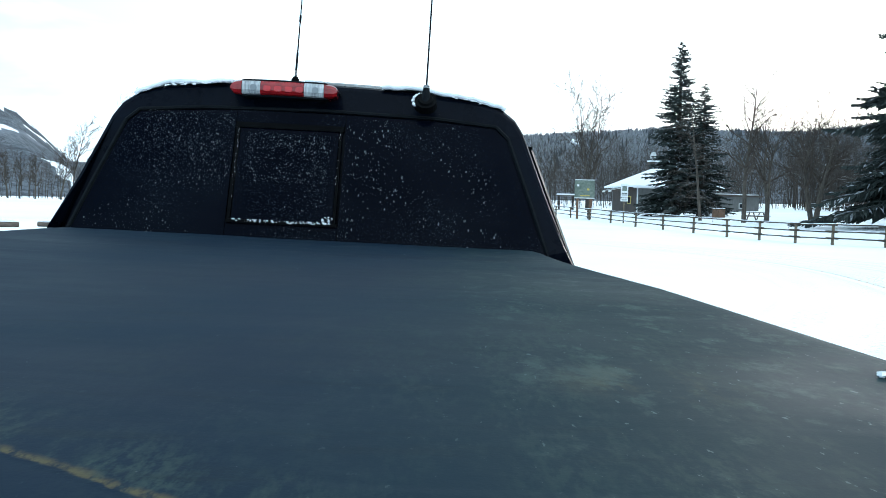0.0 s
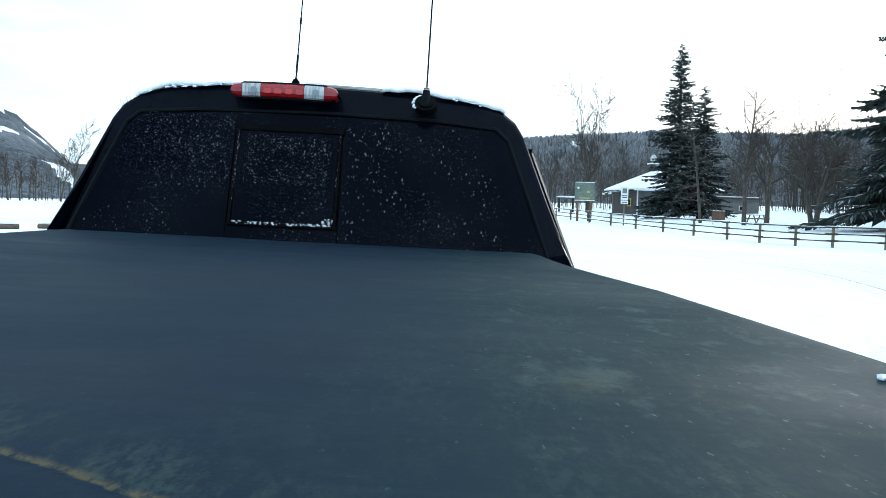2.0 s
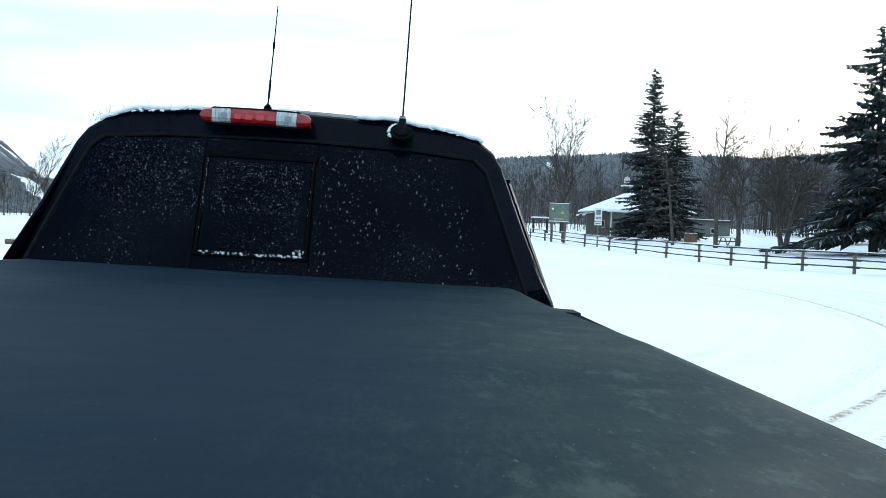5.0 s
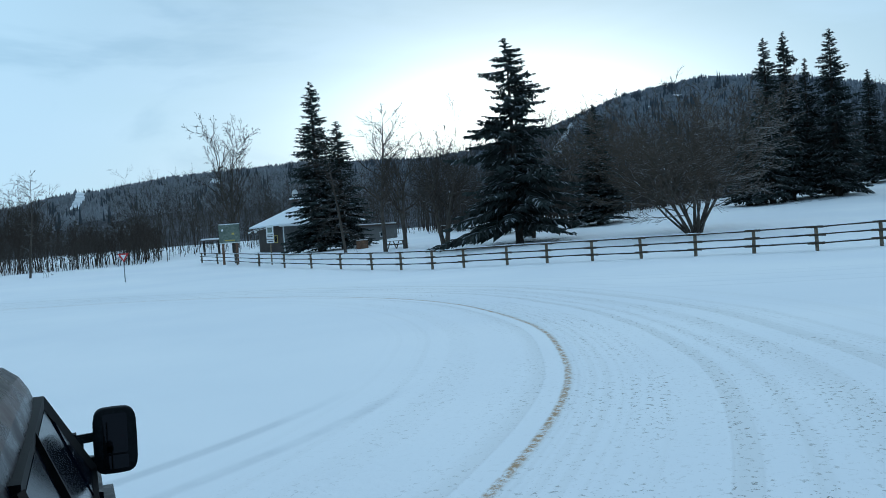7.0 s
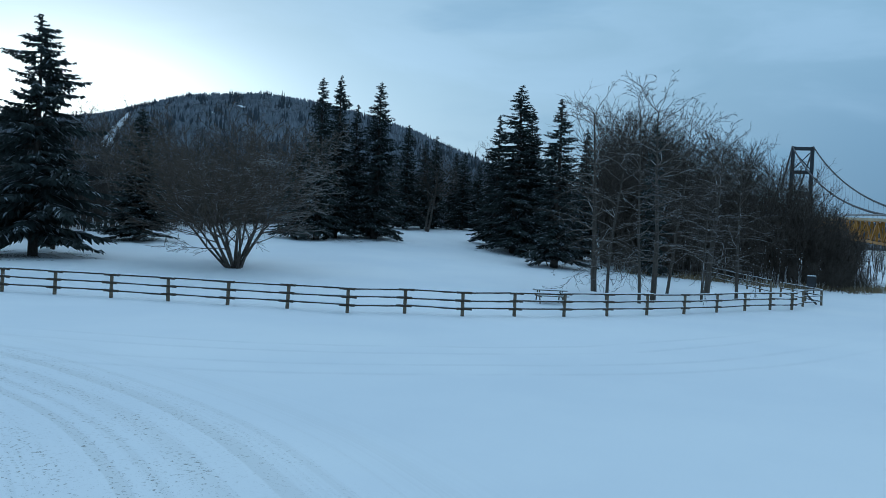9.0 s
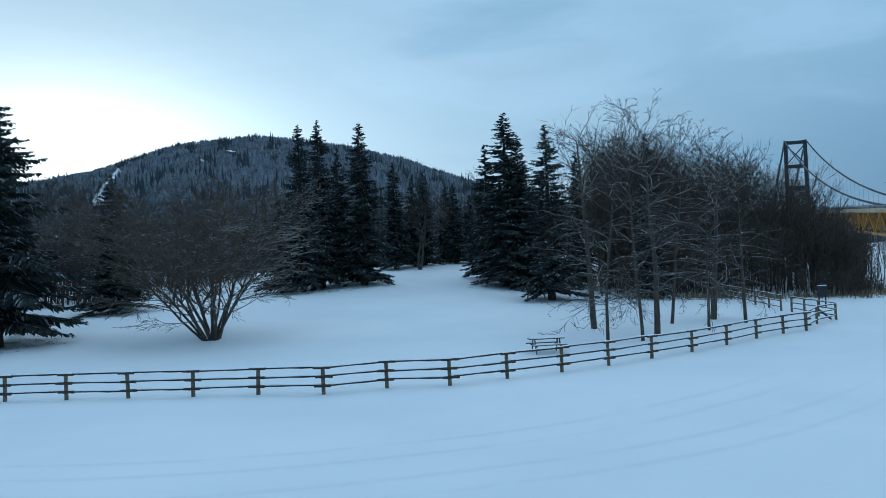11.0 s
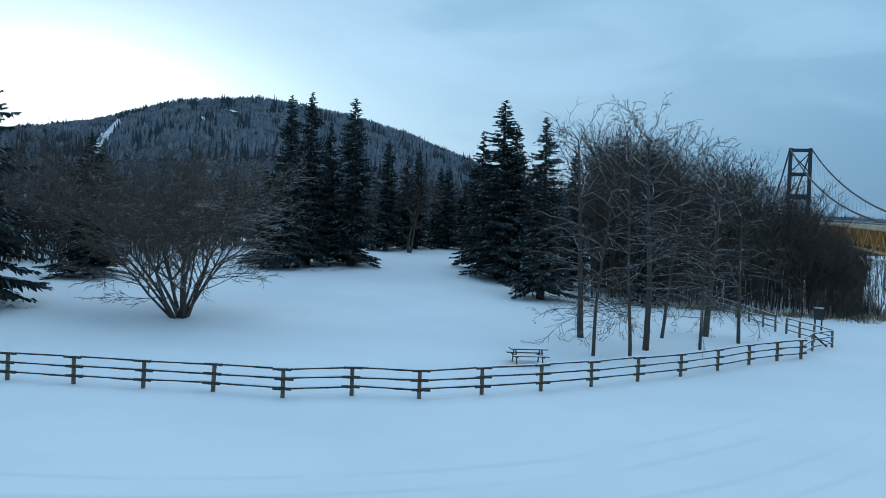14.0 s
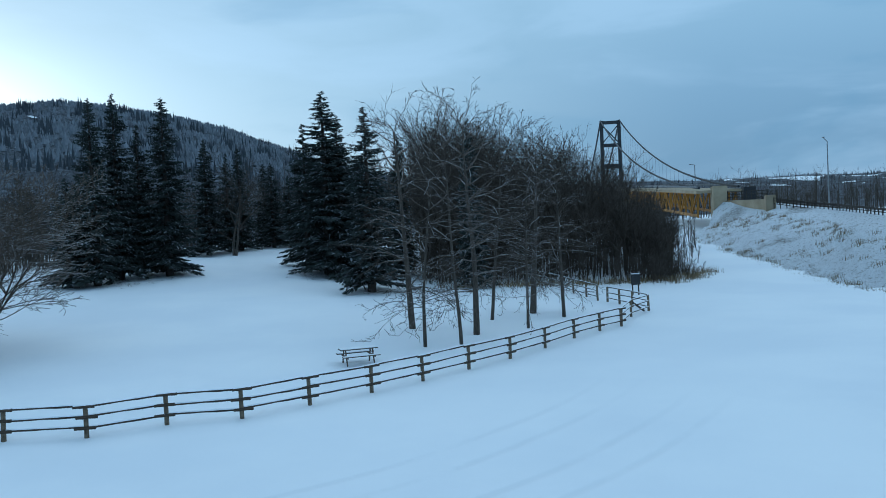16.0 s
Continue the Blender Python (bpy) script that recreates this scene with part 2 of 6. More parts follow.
SIGN_WHITE = worn("sign_white", (0.62, 0.63, 0.62), (0.75, 0.76, 0.75), 6, 0.5, depth=0.001)
SIGN_GREEN = worn("map_green", (0.07, 0.10, 0.08), (0.19, 0.22, 0.18), 5, 0.5, depth=0.001, vary=0.5)
SIGN_DARK = worn("sign_dark", (0.012, 0.012, 0.014), (0.03, 0.03, 0.034), 6, 0.6, depth=0.001)
SIGN_RED = worn("sign_red", (0.35, 0.02, 0.02), (0.5, 0.04, 0.04), 6, 0.5, depth=0.001)
WINDOW_DARK = worn("dark_pane", (0.01, 0.012, 0.015), (0.02, 0.024, 0.03), 2, 0.15, depth=0.0)


def hill_material(name, dark, pale, bare, spruce):
    m, nt, b = material(name, 0.9, 0, 0.1)
    v = coords(nt)
    woods = noise_tex(nt, stretch(nt, v, 1, 1, 0.45), 0.035, 7, 0.68)
    stands = noise_tex(nt, v, 0.006, 3)
    trees = noise_tex(nt, stretch(nt, v, 1, 1, 0.3), 0.42, 5, 0.75)
    col = mixc(nt, ramp(nt, trees, 0.36, 0.62), dark, pale)
    col = mixc(nt, ramp(nt, woods, 0.42, 0.6, 0.0, 0.6), col, spruce)
    col = mixc(nt, ramp(nt, stands, 0.52, 0.66, 0.0, 0.5), col, bare)
    nt.links.new(col, b.inputs["Base Color"])
    bump(nt, b, trees, 0.8, 4.0)
    return m


def bank_material():
    m, nt, b = material("snowy_grass_bank", 0.85, 0, 0.2)
    v = coords(nt)
    tufts = noise_tex(nt, stretch(nt, v, 1, 1, 1.6), 2.4, 8, 0.8)
    belts = noise_tex(nt, v, 0.1, 3)
    col = mixc(nt, ramp(nt, tufts, 0.52, 0.66), (0.82, 0.84, 0.87), (0.17, 0.15, 0.12))
    col = mixc(nt, ramp(nt, belts, 0.54, 0.66, 0.0, 0.75), col, mixc(nt, ramp(nt, tufts, 0.38, 0.6), (0.66, 0.68, 0.7), (0.13, 0.105, 0.07)))
    nt.links.new(col, b.inputs["Base Color"])
    bump(nt, b, tufts, 1.0, 0.45)
    return m


RUN_SNOW = worn("wind_blown_snow", (0.42, 0.44, 0.47), (0.78, 0.80, 0.83), 0.09, 0.85, depth=0.2, vary=0.2)
# hillsides: frost, with the blue-grey of distance haze mixed into the colours
HILL = hill_material("frosted_hazy_hillside", (0.062, 0.064, 0.071), (0.175, 0.181, 0.198), (0.24, 0.25, 0.268), (0.055, 0.058, 0.065))
HILL_DARK = hill_material("wooded_hazy_hillside", (0.060, 0.066, 0.077), (0.20, 0.217, 0.246), (0.30, 0.32, 0.355), (0.052, 0.057, 0.068))
BANK = bank_material()


def paint_material():
    m, nt, b = material("black_truck_paint", 0.22, 0.0, 0.06)
    v = coords(nt)
    dust = noise_tex(nt, v, 6, 5, 0.7)
    fleck = noise_tex(nt, v, 110, 3, 0.7)
    col = mixc(nt, ramp(nt, dust, 0.4, 0.75, 0, 0.5), (0.0010, 0.0022, 0.0058), (0.0035, 0.0066, 0.0135))
    col = mixc(nt, ramp(nt, fleck, 0.68, 0.76, 0, 0.12), col, (0.3, 0.32, 0.34))
    nt.links.new(col, b.inputs["Base Color"])
    nt.links.new(ramp(nt, dust, 0.3, 0.7, 0.2, 0.42), b.inputs["Roughness"])
    return m


def glass_material():
    """Near-black privacy glass with a film of dried splashes."""
    m, nt, b = material("tinted_rear_glass", 0.16, 0, 0.03)
    v = coords(nt)
    mist = maths(nt, "MULTIPLY", ramp(nt, noise_tex(nt, v, 210, 3, 0.7), 0.56, 0.70), ramp(nt, noise_tex(nt, v, 4.0, 4, 0.6), 0.40, 0.66))
    haze = ramp(nt, noise_tex(nt, v, 3.0, 4), 0.35, 0.75, 0.0, 0.006)
    full = maths(nt, "ADD", maths(nt, "MULTIPLY", mist, 0.12), haze, 0, True)
    nt.links.new(mixc(nt, full, (0.0006, 0.0014, 0.0048), (0.38, 0.45, 0.54)), b.inputs["Base Color"])
    nt.links.new(maths(nt, "ADD", 0.12, maths(nt, "MULTIPLY", full, 0.8), 0, True), b.inputs["Roughness"])
    return m


def vinyl_material():
    """Faded vinyl: blue-black, mildewed, green-grey sky sheen painted on its right, a rust-stained fold line across the
    rear.
    """
    m, nt, b = material("worn_tonneau_vinyl", 0.5, 0, 0.03)
    v = coords(nt)
    weave = noise_tex(nt, v, 420, 2, 0.6)
    cloudy = noise_tex(nt, v, 3.0, 5, 0.6)
    runs = stretch(nt, v, 1.0, 0.34, 1.0)
    stain = noise_tex(nt, runs, 190.0, 4, 0.7)
    patch = noise_tex(nt, runs, 18.0, 7, 0.72)
    rusty = noise_tex(nt, runs, 150.0, 5, 0.7)
    scuff = noise_tex(nt, v, 300, 4, 0.75)
    where = nt.nodes.new("ShaderNodeSeparateXYZ")
    nt.links.new(v, where.inputs[0])
    side = maths(nt, "MULTIPLY", ramp(nt, where.outputs[0], 0.25, 0.56), ramp(nt, where.outputs[1], -1.6, -0.4, 0.75, 0.4))
    # distance past the fold line, in metres towards the cab
    wob = maths(nt, "MULTIPLY", maths(nt, "SUBTRACT", noise_tex(nt, v, 90, 4), 0.5), 0.007)
    past = maths(nt, "ADD", maths(nt, "ADD", maths(nt, "MULTIPLY", where.outputs[0], 0.505), maths(nt, "MULTIPLY", where.outputs[1], 0.863)), 1.648)
    past = maths(nt, "ADD", past, wob)
    base = mixc(nt, ramp(nt, cloudy, 0.3, 0.7), (0.0060, 0.0138, 0.0260), (0.0102, 0.0210, 0.0350))
    mould = maths(nt, "MULTIPLY", ramp(nt, stain, 0.40, 0.62), ramp(nt, patch, 0.40, 0.62))
    near = maths(nt, "MULTIPLY", ramp(nt, past, 0.06, 0.0), ramp(nt, past, -0.004, 0.002))
    amount = maths(nt, "ADD", 0.08, maths(nt, "ADD", maths(nt, "MULTIPLY", side, 0.42), maths(nt, "MULTIPLY", near, 0.55)), 0, True)
    base = mixc(nt, maths(nt, "MULTIPLY", mould, amount), base, (0.046, 0.068, 0.056))
    # sheen of reflected sky on the right side, put in as green-grey colour
    base = mixc(nt, maths(nt, "MULTIPLY", side, 0.55), base, (0.0150, 0.0350, 0.0290))
    smear = vmaths(nt, "DISTANCE", stretch(nt, v, 1.0, 1.0, 0.0), (0.512, -1.868, 0.0))
    smear = maths(nt, "MULTIPLY", ramp(nt, smear, 0.075, 0.01), ramp(nt, patch, 0.42, 0.6))
    base = mixc(nt, maths(nt, "MULTIPLY", smear, 0.42), base, (0.075, 0.062, 0.03))
    line = maths(nt, "MULTIPLY", ramp(nt, past, 0.0065, 0.0005), ramp(nt, past, -0.002, 0.0))
    rust = maths(nt, "MULTIPLY", line, ramp(nt, rusty, 0.42, 0.60, 0.05, 0.7))
    base = mixc(nt, rust, base, (0.105, 0.085, 0.042))
    spot = maths(nt, "MULTIPLY", ramp(nt, rusty, 0.64, 0.74), ramp(nt, patch, 0.54, 0.66))
    base = mixc(nt, maths(nt, "MULTIPLY", spot, 0.35), base, (0.13, 0.11, 0.06))
    base = mixc(nt, ramp(nt, scuff, 0.69, 0.76, 0, 0.32), base, (0.16, 0.17, 0.18))
    # darker drag marks across the bed, pale mildew blotches and dried specks
    drag = noise_tex(nt, stretch(nt, v, 9.0, 55.0, 1.0), 1.0, 6, 0.68)
    base = mixc(nt, ramp(nt, drag, 0.54, 0.70, 0, 0.4), base, (0.008, 0.014, 0.019))
    blotch = noise_tex(nt, stretch(nt, v, 1.0, 0.6, 1.0), 26.0, 6, 0.7)
    base = mixc(nt, maths(nt, "MULTIPLY", ramp(nt, blotch, 0.52, 0.68), ramp(nt, side, 0.0, 1.0, 0.03, 0.5)), base, (0.072, 0.102, 0.088))
    speck = noise_tex(nt, stretch(nt, v, 1.0, 0.45, 1.0), 210.0, 3, 0.6)
    base = mixc(nt, maths(nt, "MULTIPLY", ramp(nt, speck, 0.67, 0.72), ramp(nt, side, 0.0, 1.0, 0.06, 0.55)), base, (0.14, 0.18, 0.18))
    crease = noise_tex(nt, stretch(nt, v, 2.2, 46.0, 1.0), 1.0, 4, 0.6)
    base = mixc(nt, maths(nt, "MULTIPLY", ramp(nt, crease, 0.60, 0.72, 0, 0.28), ramp(nt, where.outputs[1], -1.5, -0.1, 0.12, 1.0)), base, (0.09, 0.10, 0.105))
    nt.links.new(base, b.inputs["Base Color"])
    nt.links.new(ramp(nt, cloudy, 0.3, 0.7, 0.60, 0.74), b.inputs["Roughness"])
    fold = noise_tex(nt, stretch(nt, v, 0.8, 1.4, 1), 5.0, 4)
    lap = ramp(nt, past, -0.006, 0.004)
    bump(nt, b, maths(nt, "ADD", maths(nt, "ADD", maths(nt, "MULTIPLY", fold, 0.7), maths(nt, "MULTIPLY", lap, 0.25)), maths(nt, "MULTIPLY", weave, 0.03)), 0.3, 0.008)
    return m


PAINT, TINT, VINYL = paint_material(), glass_material(), vinyl_material()
GRILLE_BLACK = worn("black_plastic", (0.003, 0.004, 0.0055), (0.0075, 0.0095, 0.012), 60, 0.6, depth=0.0005, spec=0.05)
RAIL_CAP = worn("rail_cap_plastic", (0.010, 0.0145, 0.020), (0.021, 0.029, 0.037), 40, 0.75, depth=0.0005, spec=0.0)
RUBBER = worn("black_rubber", (0.010, 0.010, 0.010), (0.022, 0.022, 0.022), 30, 0.85, depth=0.001, spec=0.12)
CHROME = worn("bright_metal", (0.45, 0.46, 0.47), (0.62, 0.63, 0.64), 12, 0.25, 0.9, depth=0.0004)
RED_LENS = worn("red_lens", (0.17, 0.004, 0.006), (0.32, 0.009, 0.011), 40, 0.14, depth=0.0006, vary=0.15, spec=0.6)
RED_DARK = worn("deep_red_lens", (0.42, 0.008, 0.012), (0.58, 0.016, 0.02), 40, 0.14, depth=0.0006, vary=0.2, spec=0.6)
CLEAR_LENS = worn("clear_lens", (0.22, 0.23, 0.24), (0.62, 0.63, 0.64), 60, 0.16, grain=(3, 1, 0.2), depth=0.001, vary=0.3, spec=0.6)
BARK_SNOWY = worn("snow_plastered_bark", (0.035, 0.028, 0.022), (0.09, 0.075, 0.06), 7, 0.85, grain=(1, 1, 0.25), depth=0.01, snow=0.35, cling=0.7)
BOARD_BROWN = worn("brown_posts", (0.09, 0.05, 0.03), (0.18, 0.105, 0.065), 6, 0.8, grain=(1, 1, 0.2), depth=0.005)
SIGN_YELLOW = worn("sign_yellow", (0.4, 0.3, 0.05), (0.55, 0.42, 0.1), 6, 0.6, depth=0.001)
FROST_SPECK = worn("frost_speck", (0.02, 0.024, 0.03), (0.145, 0.158, 0.178), 70, 0.8, depth=0.001)
BAR_BLACK = worn("window_bar_black", (0.0012, 0.0014, 0.002), (0.003, 0.0034, 0.004), 40, 0.5, depth=0.0005, spec=0.03)
MIRROR_GLASS = material("mirror_glass", 0.03, 1.0)[0]
MIRROR_GLASS.node_tree.nodes["Principled BSDF"].inputs["Base Color"].default_value = (0.012, 0.013, 0.016, 1)

# ---- building helpers ----
def thing(name, label, category, group="", kind="", at=None):
    ob = new(name)
    ob.empty_display_size = 0.2
    if at is not None:
        ob.matrix_world = at
    return tagged(ob, label, category, group, kind)


def to_mesh(name, bm, mat, smooth=False):
    me = bpy.data.meshes.new(name)
    bmesh.ops.recalc_face_normals(bm, faces=bm.faces)
    bm.to_mesh(me)
    bm.free()
    for m in mat if isinstance(mat, (list, tuple)) else [mat]:
        me.materials.append(m)
    if smooth:
        me.shade_smooth()
    return me


def part(name, bm, mat, parent, label="", smooth=False):
    ob = new(name, bm if isinstance(bm, bpy.types.Mesh) else to_mesh(name, bm, mat, smooth))
    ob.parent = parent
    return tagged(ob, label)


def block(x0, y0, z0, x1, y1, z1, bevel=0.0, m=None, bm=None):
    bm = bm or bmesh.new()
    mat = Matrix.Translation(((x0 + x1) / 2, (y0 + y1) / 2, (z0 + z1) / 2)) @ Matrix.Diagonal((x1 - x0, y1 - y0, z1 - z0, 1))
    made = bmesh.ops.create_cube(bm, size=1, matrix=(m or Matrix()) @ mat)
    if bevel:
        edges = {e for v in made["verts"] for e in v.link_edges}
        bmesh.ops.bevel(bm, geom=list(edges), offset=bevel, segments=2, affect="EDGES")
    return bm


def rod(a, b, r0, r1=None, sides=8, bm=None):
    bm = bm or bmesh.new()
    a, b = Vector(a), Vector(b)
    d = b - a
    m = Matrix.Translation((a + b) / 2) @ d.to_track_quat("Z", "Y").to_matrix().to_4x4()
    bmesh.ops.create_cone(bm, cap_ends=True, segments=sides, radius1=r0, radius2=r0 if r1 is None else r1, depth=d.length, matrix=m)
    return bm


def beam(a, b, w, h, bm=None, bevel=0.0):
    """A squared timber or girder from a to b, w wide and h high."""
    a, b = Vector(a), Vector(b)
    d = b - a
    m = Matrix.Translation((a + b) / 2) @ d.to_track_quat("Y", "Z").to_matrix().to_4x4()
    return block(-w / 2, -d.length / 2, -h / 2, w / 2, d.length / 2, h / 2, bevel, m, bm)


def loft(rings, closed=True, caps=True):
    bm = bmesh.new()
    rows = [[bm.verts.new(p) for p in ring] for ring in rings]
    n = len(rows[0])
    for a, b in zip(rows, rows[1:]):
        for i in range(n if closed else n - 1):
            bm.faces.new((a[i], a[(i + 1) % n], b[(i + 1) % n], b[i]))
    if caps and closed:
        bm.faces.new(rows[0])
        bm.faces.new(rows[-1])
    return bm


def fast_mesh(name, verts, faces, mats, index=None, smooth=False):
    me = bpy.data.meshes.new(name)
    k = faces.shape[1]
    me.vertices.add(len(verts))
    me.vertices.foreach_set("co", np.ascontiguousarray(verts, dtype=np.float32).ravel())
    me.loops.add(faces.size)
    me.loops.foreach_set("vertex_index", np.ascontiguousarray(faces, dtype=np.int32).ravel())
    me.polygons.add(len(faces))
    me.polygons.foreach_set("loop_start", np.arange(0, faces.size, k, dtype=np.int32))
    for m in mats:
        me.materials.append(m)
    if index is not None:
        me.polygons.foreach_set("material_index", np.ascontiguousarray(index, dtype=np.int32))
    me.polygons.foreach_set("use_smooth", np.full(len(faces), smooth))
    me.update(calc_edges=True)
    me.validate()
    return me


def ground_z(x, y):
    """The lie of the land: level where the cars turn, rising gently behind the fence."""
    x, y = np.asarray(x, float), np.asarray(y, float)
    n, u = 0.820 * x + 0.572 * y - 0.07, 0.572 * x - 0.820 * y + 0.09
    c = 39.8 + 0.0107 * np.clip(u - 3, -60, 45) ** 2
    back = 0.018 * np.clip(y - 42, 0, 60)
    s = np.clip(n - c, 0, 75)
    fade = np.where(y < 42, 1.0, np.clip(1 - (y - 42) / 60, 0.3, 1))
    shelf = np.clip((x - 30) / 7, 0, 1)
    return back + 0.14 * shelf * shelf * (3 - 2 * shelf) + 0.022 * s + 0.00066 * s * s * fade


def gz(x, y):
    return float(ground_z(x, y))


# ---- ground and hills ----
def axis(lo, hi, step, far):
    mid = np.arange(lo, hi + step / 2, step)
    out = np.geomspace(step, far, 22)
    return np.concatenate([(lo - out)[::-1], mid, hi + out])


gx, gy = axis(-60, 140, 1.6, 2900), axis(-40, 150, 1.6, 2900)
GX, GY = np.meshgrid(gx, gy, indexing="ij")
swell = np.array([[noise.noise((a * 0.11, b * 0.11, 0)) * 0.5 + noise.noise((a * 0.4, b * 0.4, 3)) * 0.18 for b in gy] for a in gx])
calm = np.clip((np.hypot(GX + 2.5, GY) - 3) / 12, 0, 1)
GZ = ground_z(GX, GY) + swell * 0.11 * calm
idx = np.arange(GX.size).reshape(GX.shape)
quads = np.stack([idx[:-1, :-1], idx[1:, :-1], idx[1:, 1:], idx[:-1, 1:]], -1).reshape(-1, 4)
ground = new("ground", fast_mesh("ground", np.stack([GX, GY, GZ], -1).reshape(-1, 3), quads, [SNOW_GROUND], smooth=True))
tagged(ground, "snow-covered ground with gritty brown wheel tracks", "ground", kind="structure")

EYE = (4.0, 0.0, 4.0)
RIDGE_AZ = (-75, -30, -22, -18, -16.4, -15, -12, -5, 2, 6, 9.5, 15.5, 24.7, 34.2, 39.3, 42.9, 46.5, 49.1, 52.1, 55.1, 59.1, 62.5, 65, 67.4, 72.2, 80.2, 90.2, 97.2, 107.2, 152.2)
RIDGE_EL = (6, 8, 6.6, 5, 3.5, 2.2, 2, 2.6, 3, 3.4, 4, 4.9, 5.5, 5.28, 6, 6.9, 8.2, 8.7, 9, 8.8, 8.2, 7.4, 6.3, 5.4, 3.86, 2.67, 2.4, 2.2, 2.1, 2.3)


def hill_at(az, f):
    """A point of the hills: az in degrees, f from the foot (0) over the ridge (1) to the back (1.3)."""
    el = np.interp(az, RIDGE_AZ, RIDGE_EL)
    far = np.interp(az, (-75, 76, 94, 150), (820, 820, 1500, 1500))
    near = np.interp(az, (-75, -16, -10, 76, 94, 150), (260, 260, 240, 230, 430, 430))
    r = near + (far - near) * f
    top = np.tan(np.radians(el)) * far + EYE[2]
    rise = np.where(f < 1, np.clip(f, 0, 1) ** 0.8 * (1 - 0.12 * np.sin(np.clip(f, 0, 1) * math.pi)), 1 - (f - 1) * 1.5)
    a = np.radians(az)
    return EYE[0] + r * np.sin(a), EYE[1] + r * np.cos(a), top * rise


azs, fs = np.arange(-75, 150.1, 0.25), np.linspace(0, 1.3, 80)
AZ, FF = np.meshgrid(azs, fs, indexing="ij")
HX, HY, HZ = hill_at(AZ, FF)
rough = np.array([[noise.fractal((a * 0.28, f * 7.0, 1.7), 1.0, 2.0, 4) for f in fs] for a in azs])
HZ = HZ + rough * 5.0 * np.clip(FF * 3, 0, 1) * np.where(FF > 0.93, 0.35, 1)
idx = np.arange(HX.size).reshape(HX.shape)
quads = np.stack([idx[:-1, :-1], idx[1:, :-1], idx[1:, 1:], idx[:-1, 1:]], -1).reshape(-1, 4)
qa, qf = (AZ[:-1, :-1] + 0.1).ravel(), FF[:-1, :-1].ravel()
wob = rough[:-1, :-1].ravel()


def bare(a, f, w):
    """Open snow on the slopes across the river."""
    patch = (a > 92) & (w + 0.3 * np.sin(a * 1.7 + f * 16) > 0.46) & (f > 0.4) & (f < 0.93)
    return patch | (a < -15.5) & (w > 0.45)


# snow runs: azimuth at f = 0.85, lean, from, to, half width at the top, growth downhill
RUNS = ((43.5, 2.2, 0.32, 0.91, 0.25, 0.32), (50.6, -9.0, 0.80, 0.87, 0.10, 1.1), (48.3, -4.0, 0.66, 0.72, 0.07, 0.3), (10.2, 2.0, 0.60, 0.97, 0.26, 0.2), (18.8, 0.5, 0.74, 0.86, 0.30, 0.6))


def on_run(a, f, slack):
    hit = np.zeros(np.shape(a), bool)
    for az0, lean, f0, f1, w0, w1 in RUNS:
        hit |= (np.abs(a - az0 + (0.85 - f) * lean) < w0 + w1 * (f1 - f) * 0.5 + slack) & (f > f0 - 0.2) & (f < f1)
    return hit


def clearing(a, f, w):
    return bare(a, f, w) | on_run(a, f, 0.05)


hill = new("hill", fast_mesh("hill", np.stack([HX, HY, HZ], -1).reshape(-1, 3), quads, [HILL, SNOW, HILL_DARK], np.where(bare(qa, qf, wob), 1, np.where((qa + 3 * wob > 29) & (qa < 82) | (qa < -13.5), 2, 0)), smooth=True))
tagged(hill, "frosted wooded hills, haze in their colour, with bare snow runs", "hill", kind="structure")


def snow_run(az0, lean, f0, f1, w0, w1):
    """A strip of bare snow down the hillside, ragged at both edges."""
    n, m = 40, 5
    V = []
    for i in range(n + 1):
        f = f0 + (f1 - f0) * i / n
        mid = az0 - (0.85 - f) * lean + 0.08 * noise.noise((f * 16, az0, 0))
        half = (w0 + w1 * (f1 - f)) * min(1, (n - i + 0.6) / 3, (i + 0.6) / 3)
        lo = mid - half * (1 + 0.5 * noise.noise((f * 40, az0, 3)))
        hi = mid + half * (1 + 0.5 * noise.noise((f * 40, az0, 7)))
        for j in range(m + 1):
            az = lo + (hi - lo) * j / m
            x, y, z = hill_at(az, f)
            V.append((x, y, float(z) + noise.fractal((az * 0.28, f * 7.0, 1.7), 1.0, 2.0, 4) * 5.0 * (0.35 if f > 0.93 else 1) + 1.6))
    F = [(i * (m + 1) + j, i * (m + 1) + j + 1, (i + 1) * (m + 1) + j + 1, (i + 1) * (m + 1) + j) for i in range(n) for j in range(m)]
    part("snow_run", fast_mesh("snow_run", np.array(V), np.array(F), [RUN_SNOW], smooth=True), None, hill)


for row in RUNS:
    snow_run(*row)


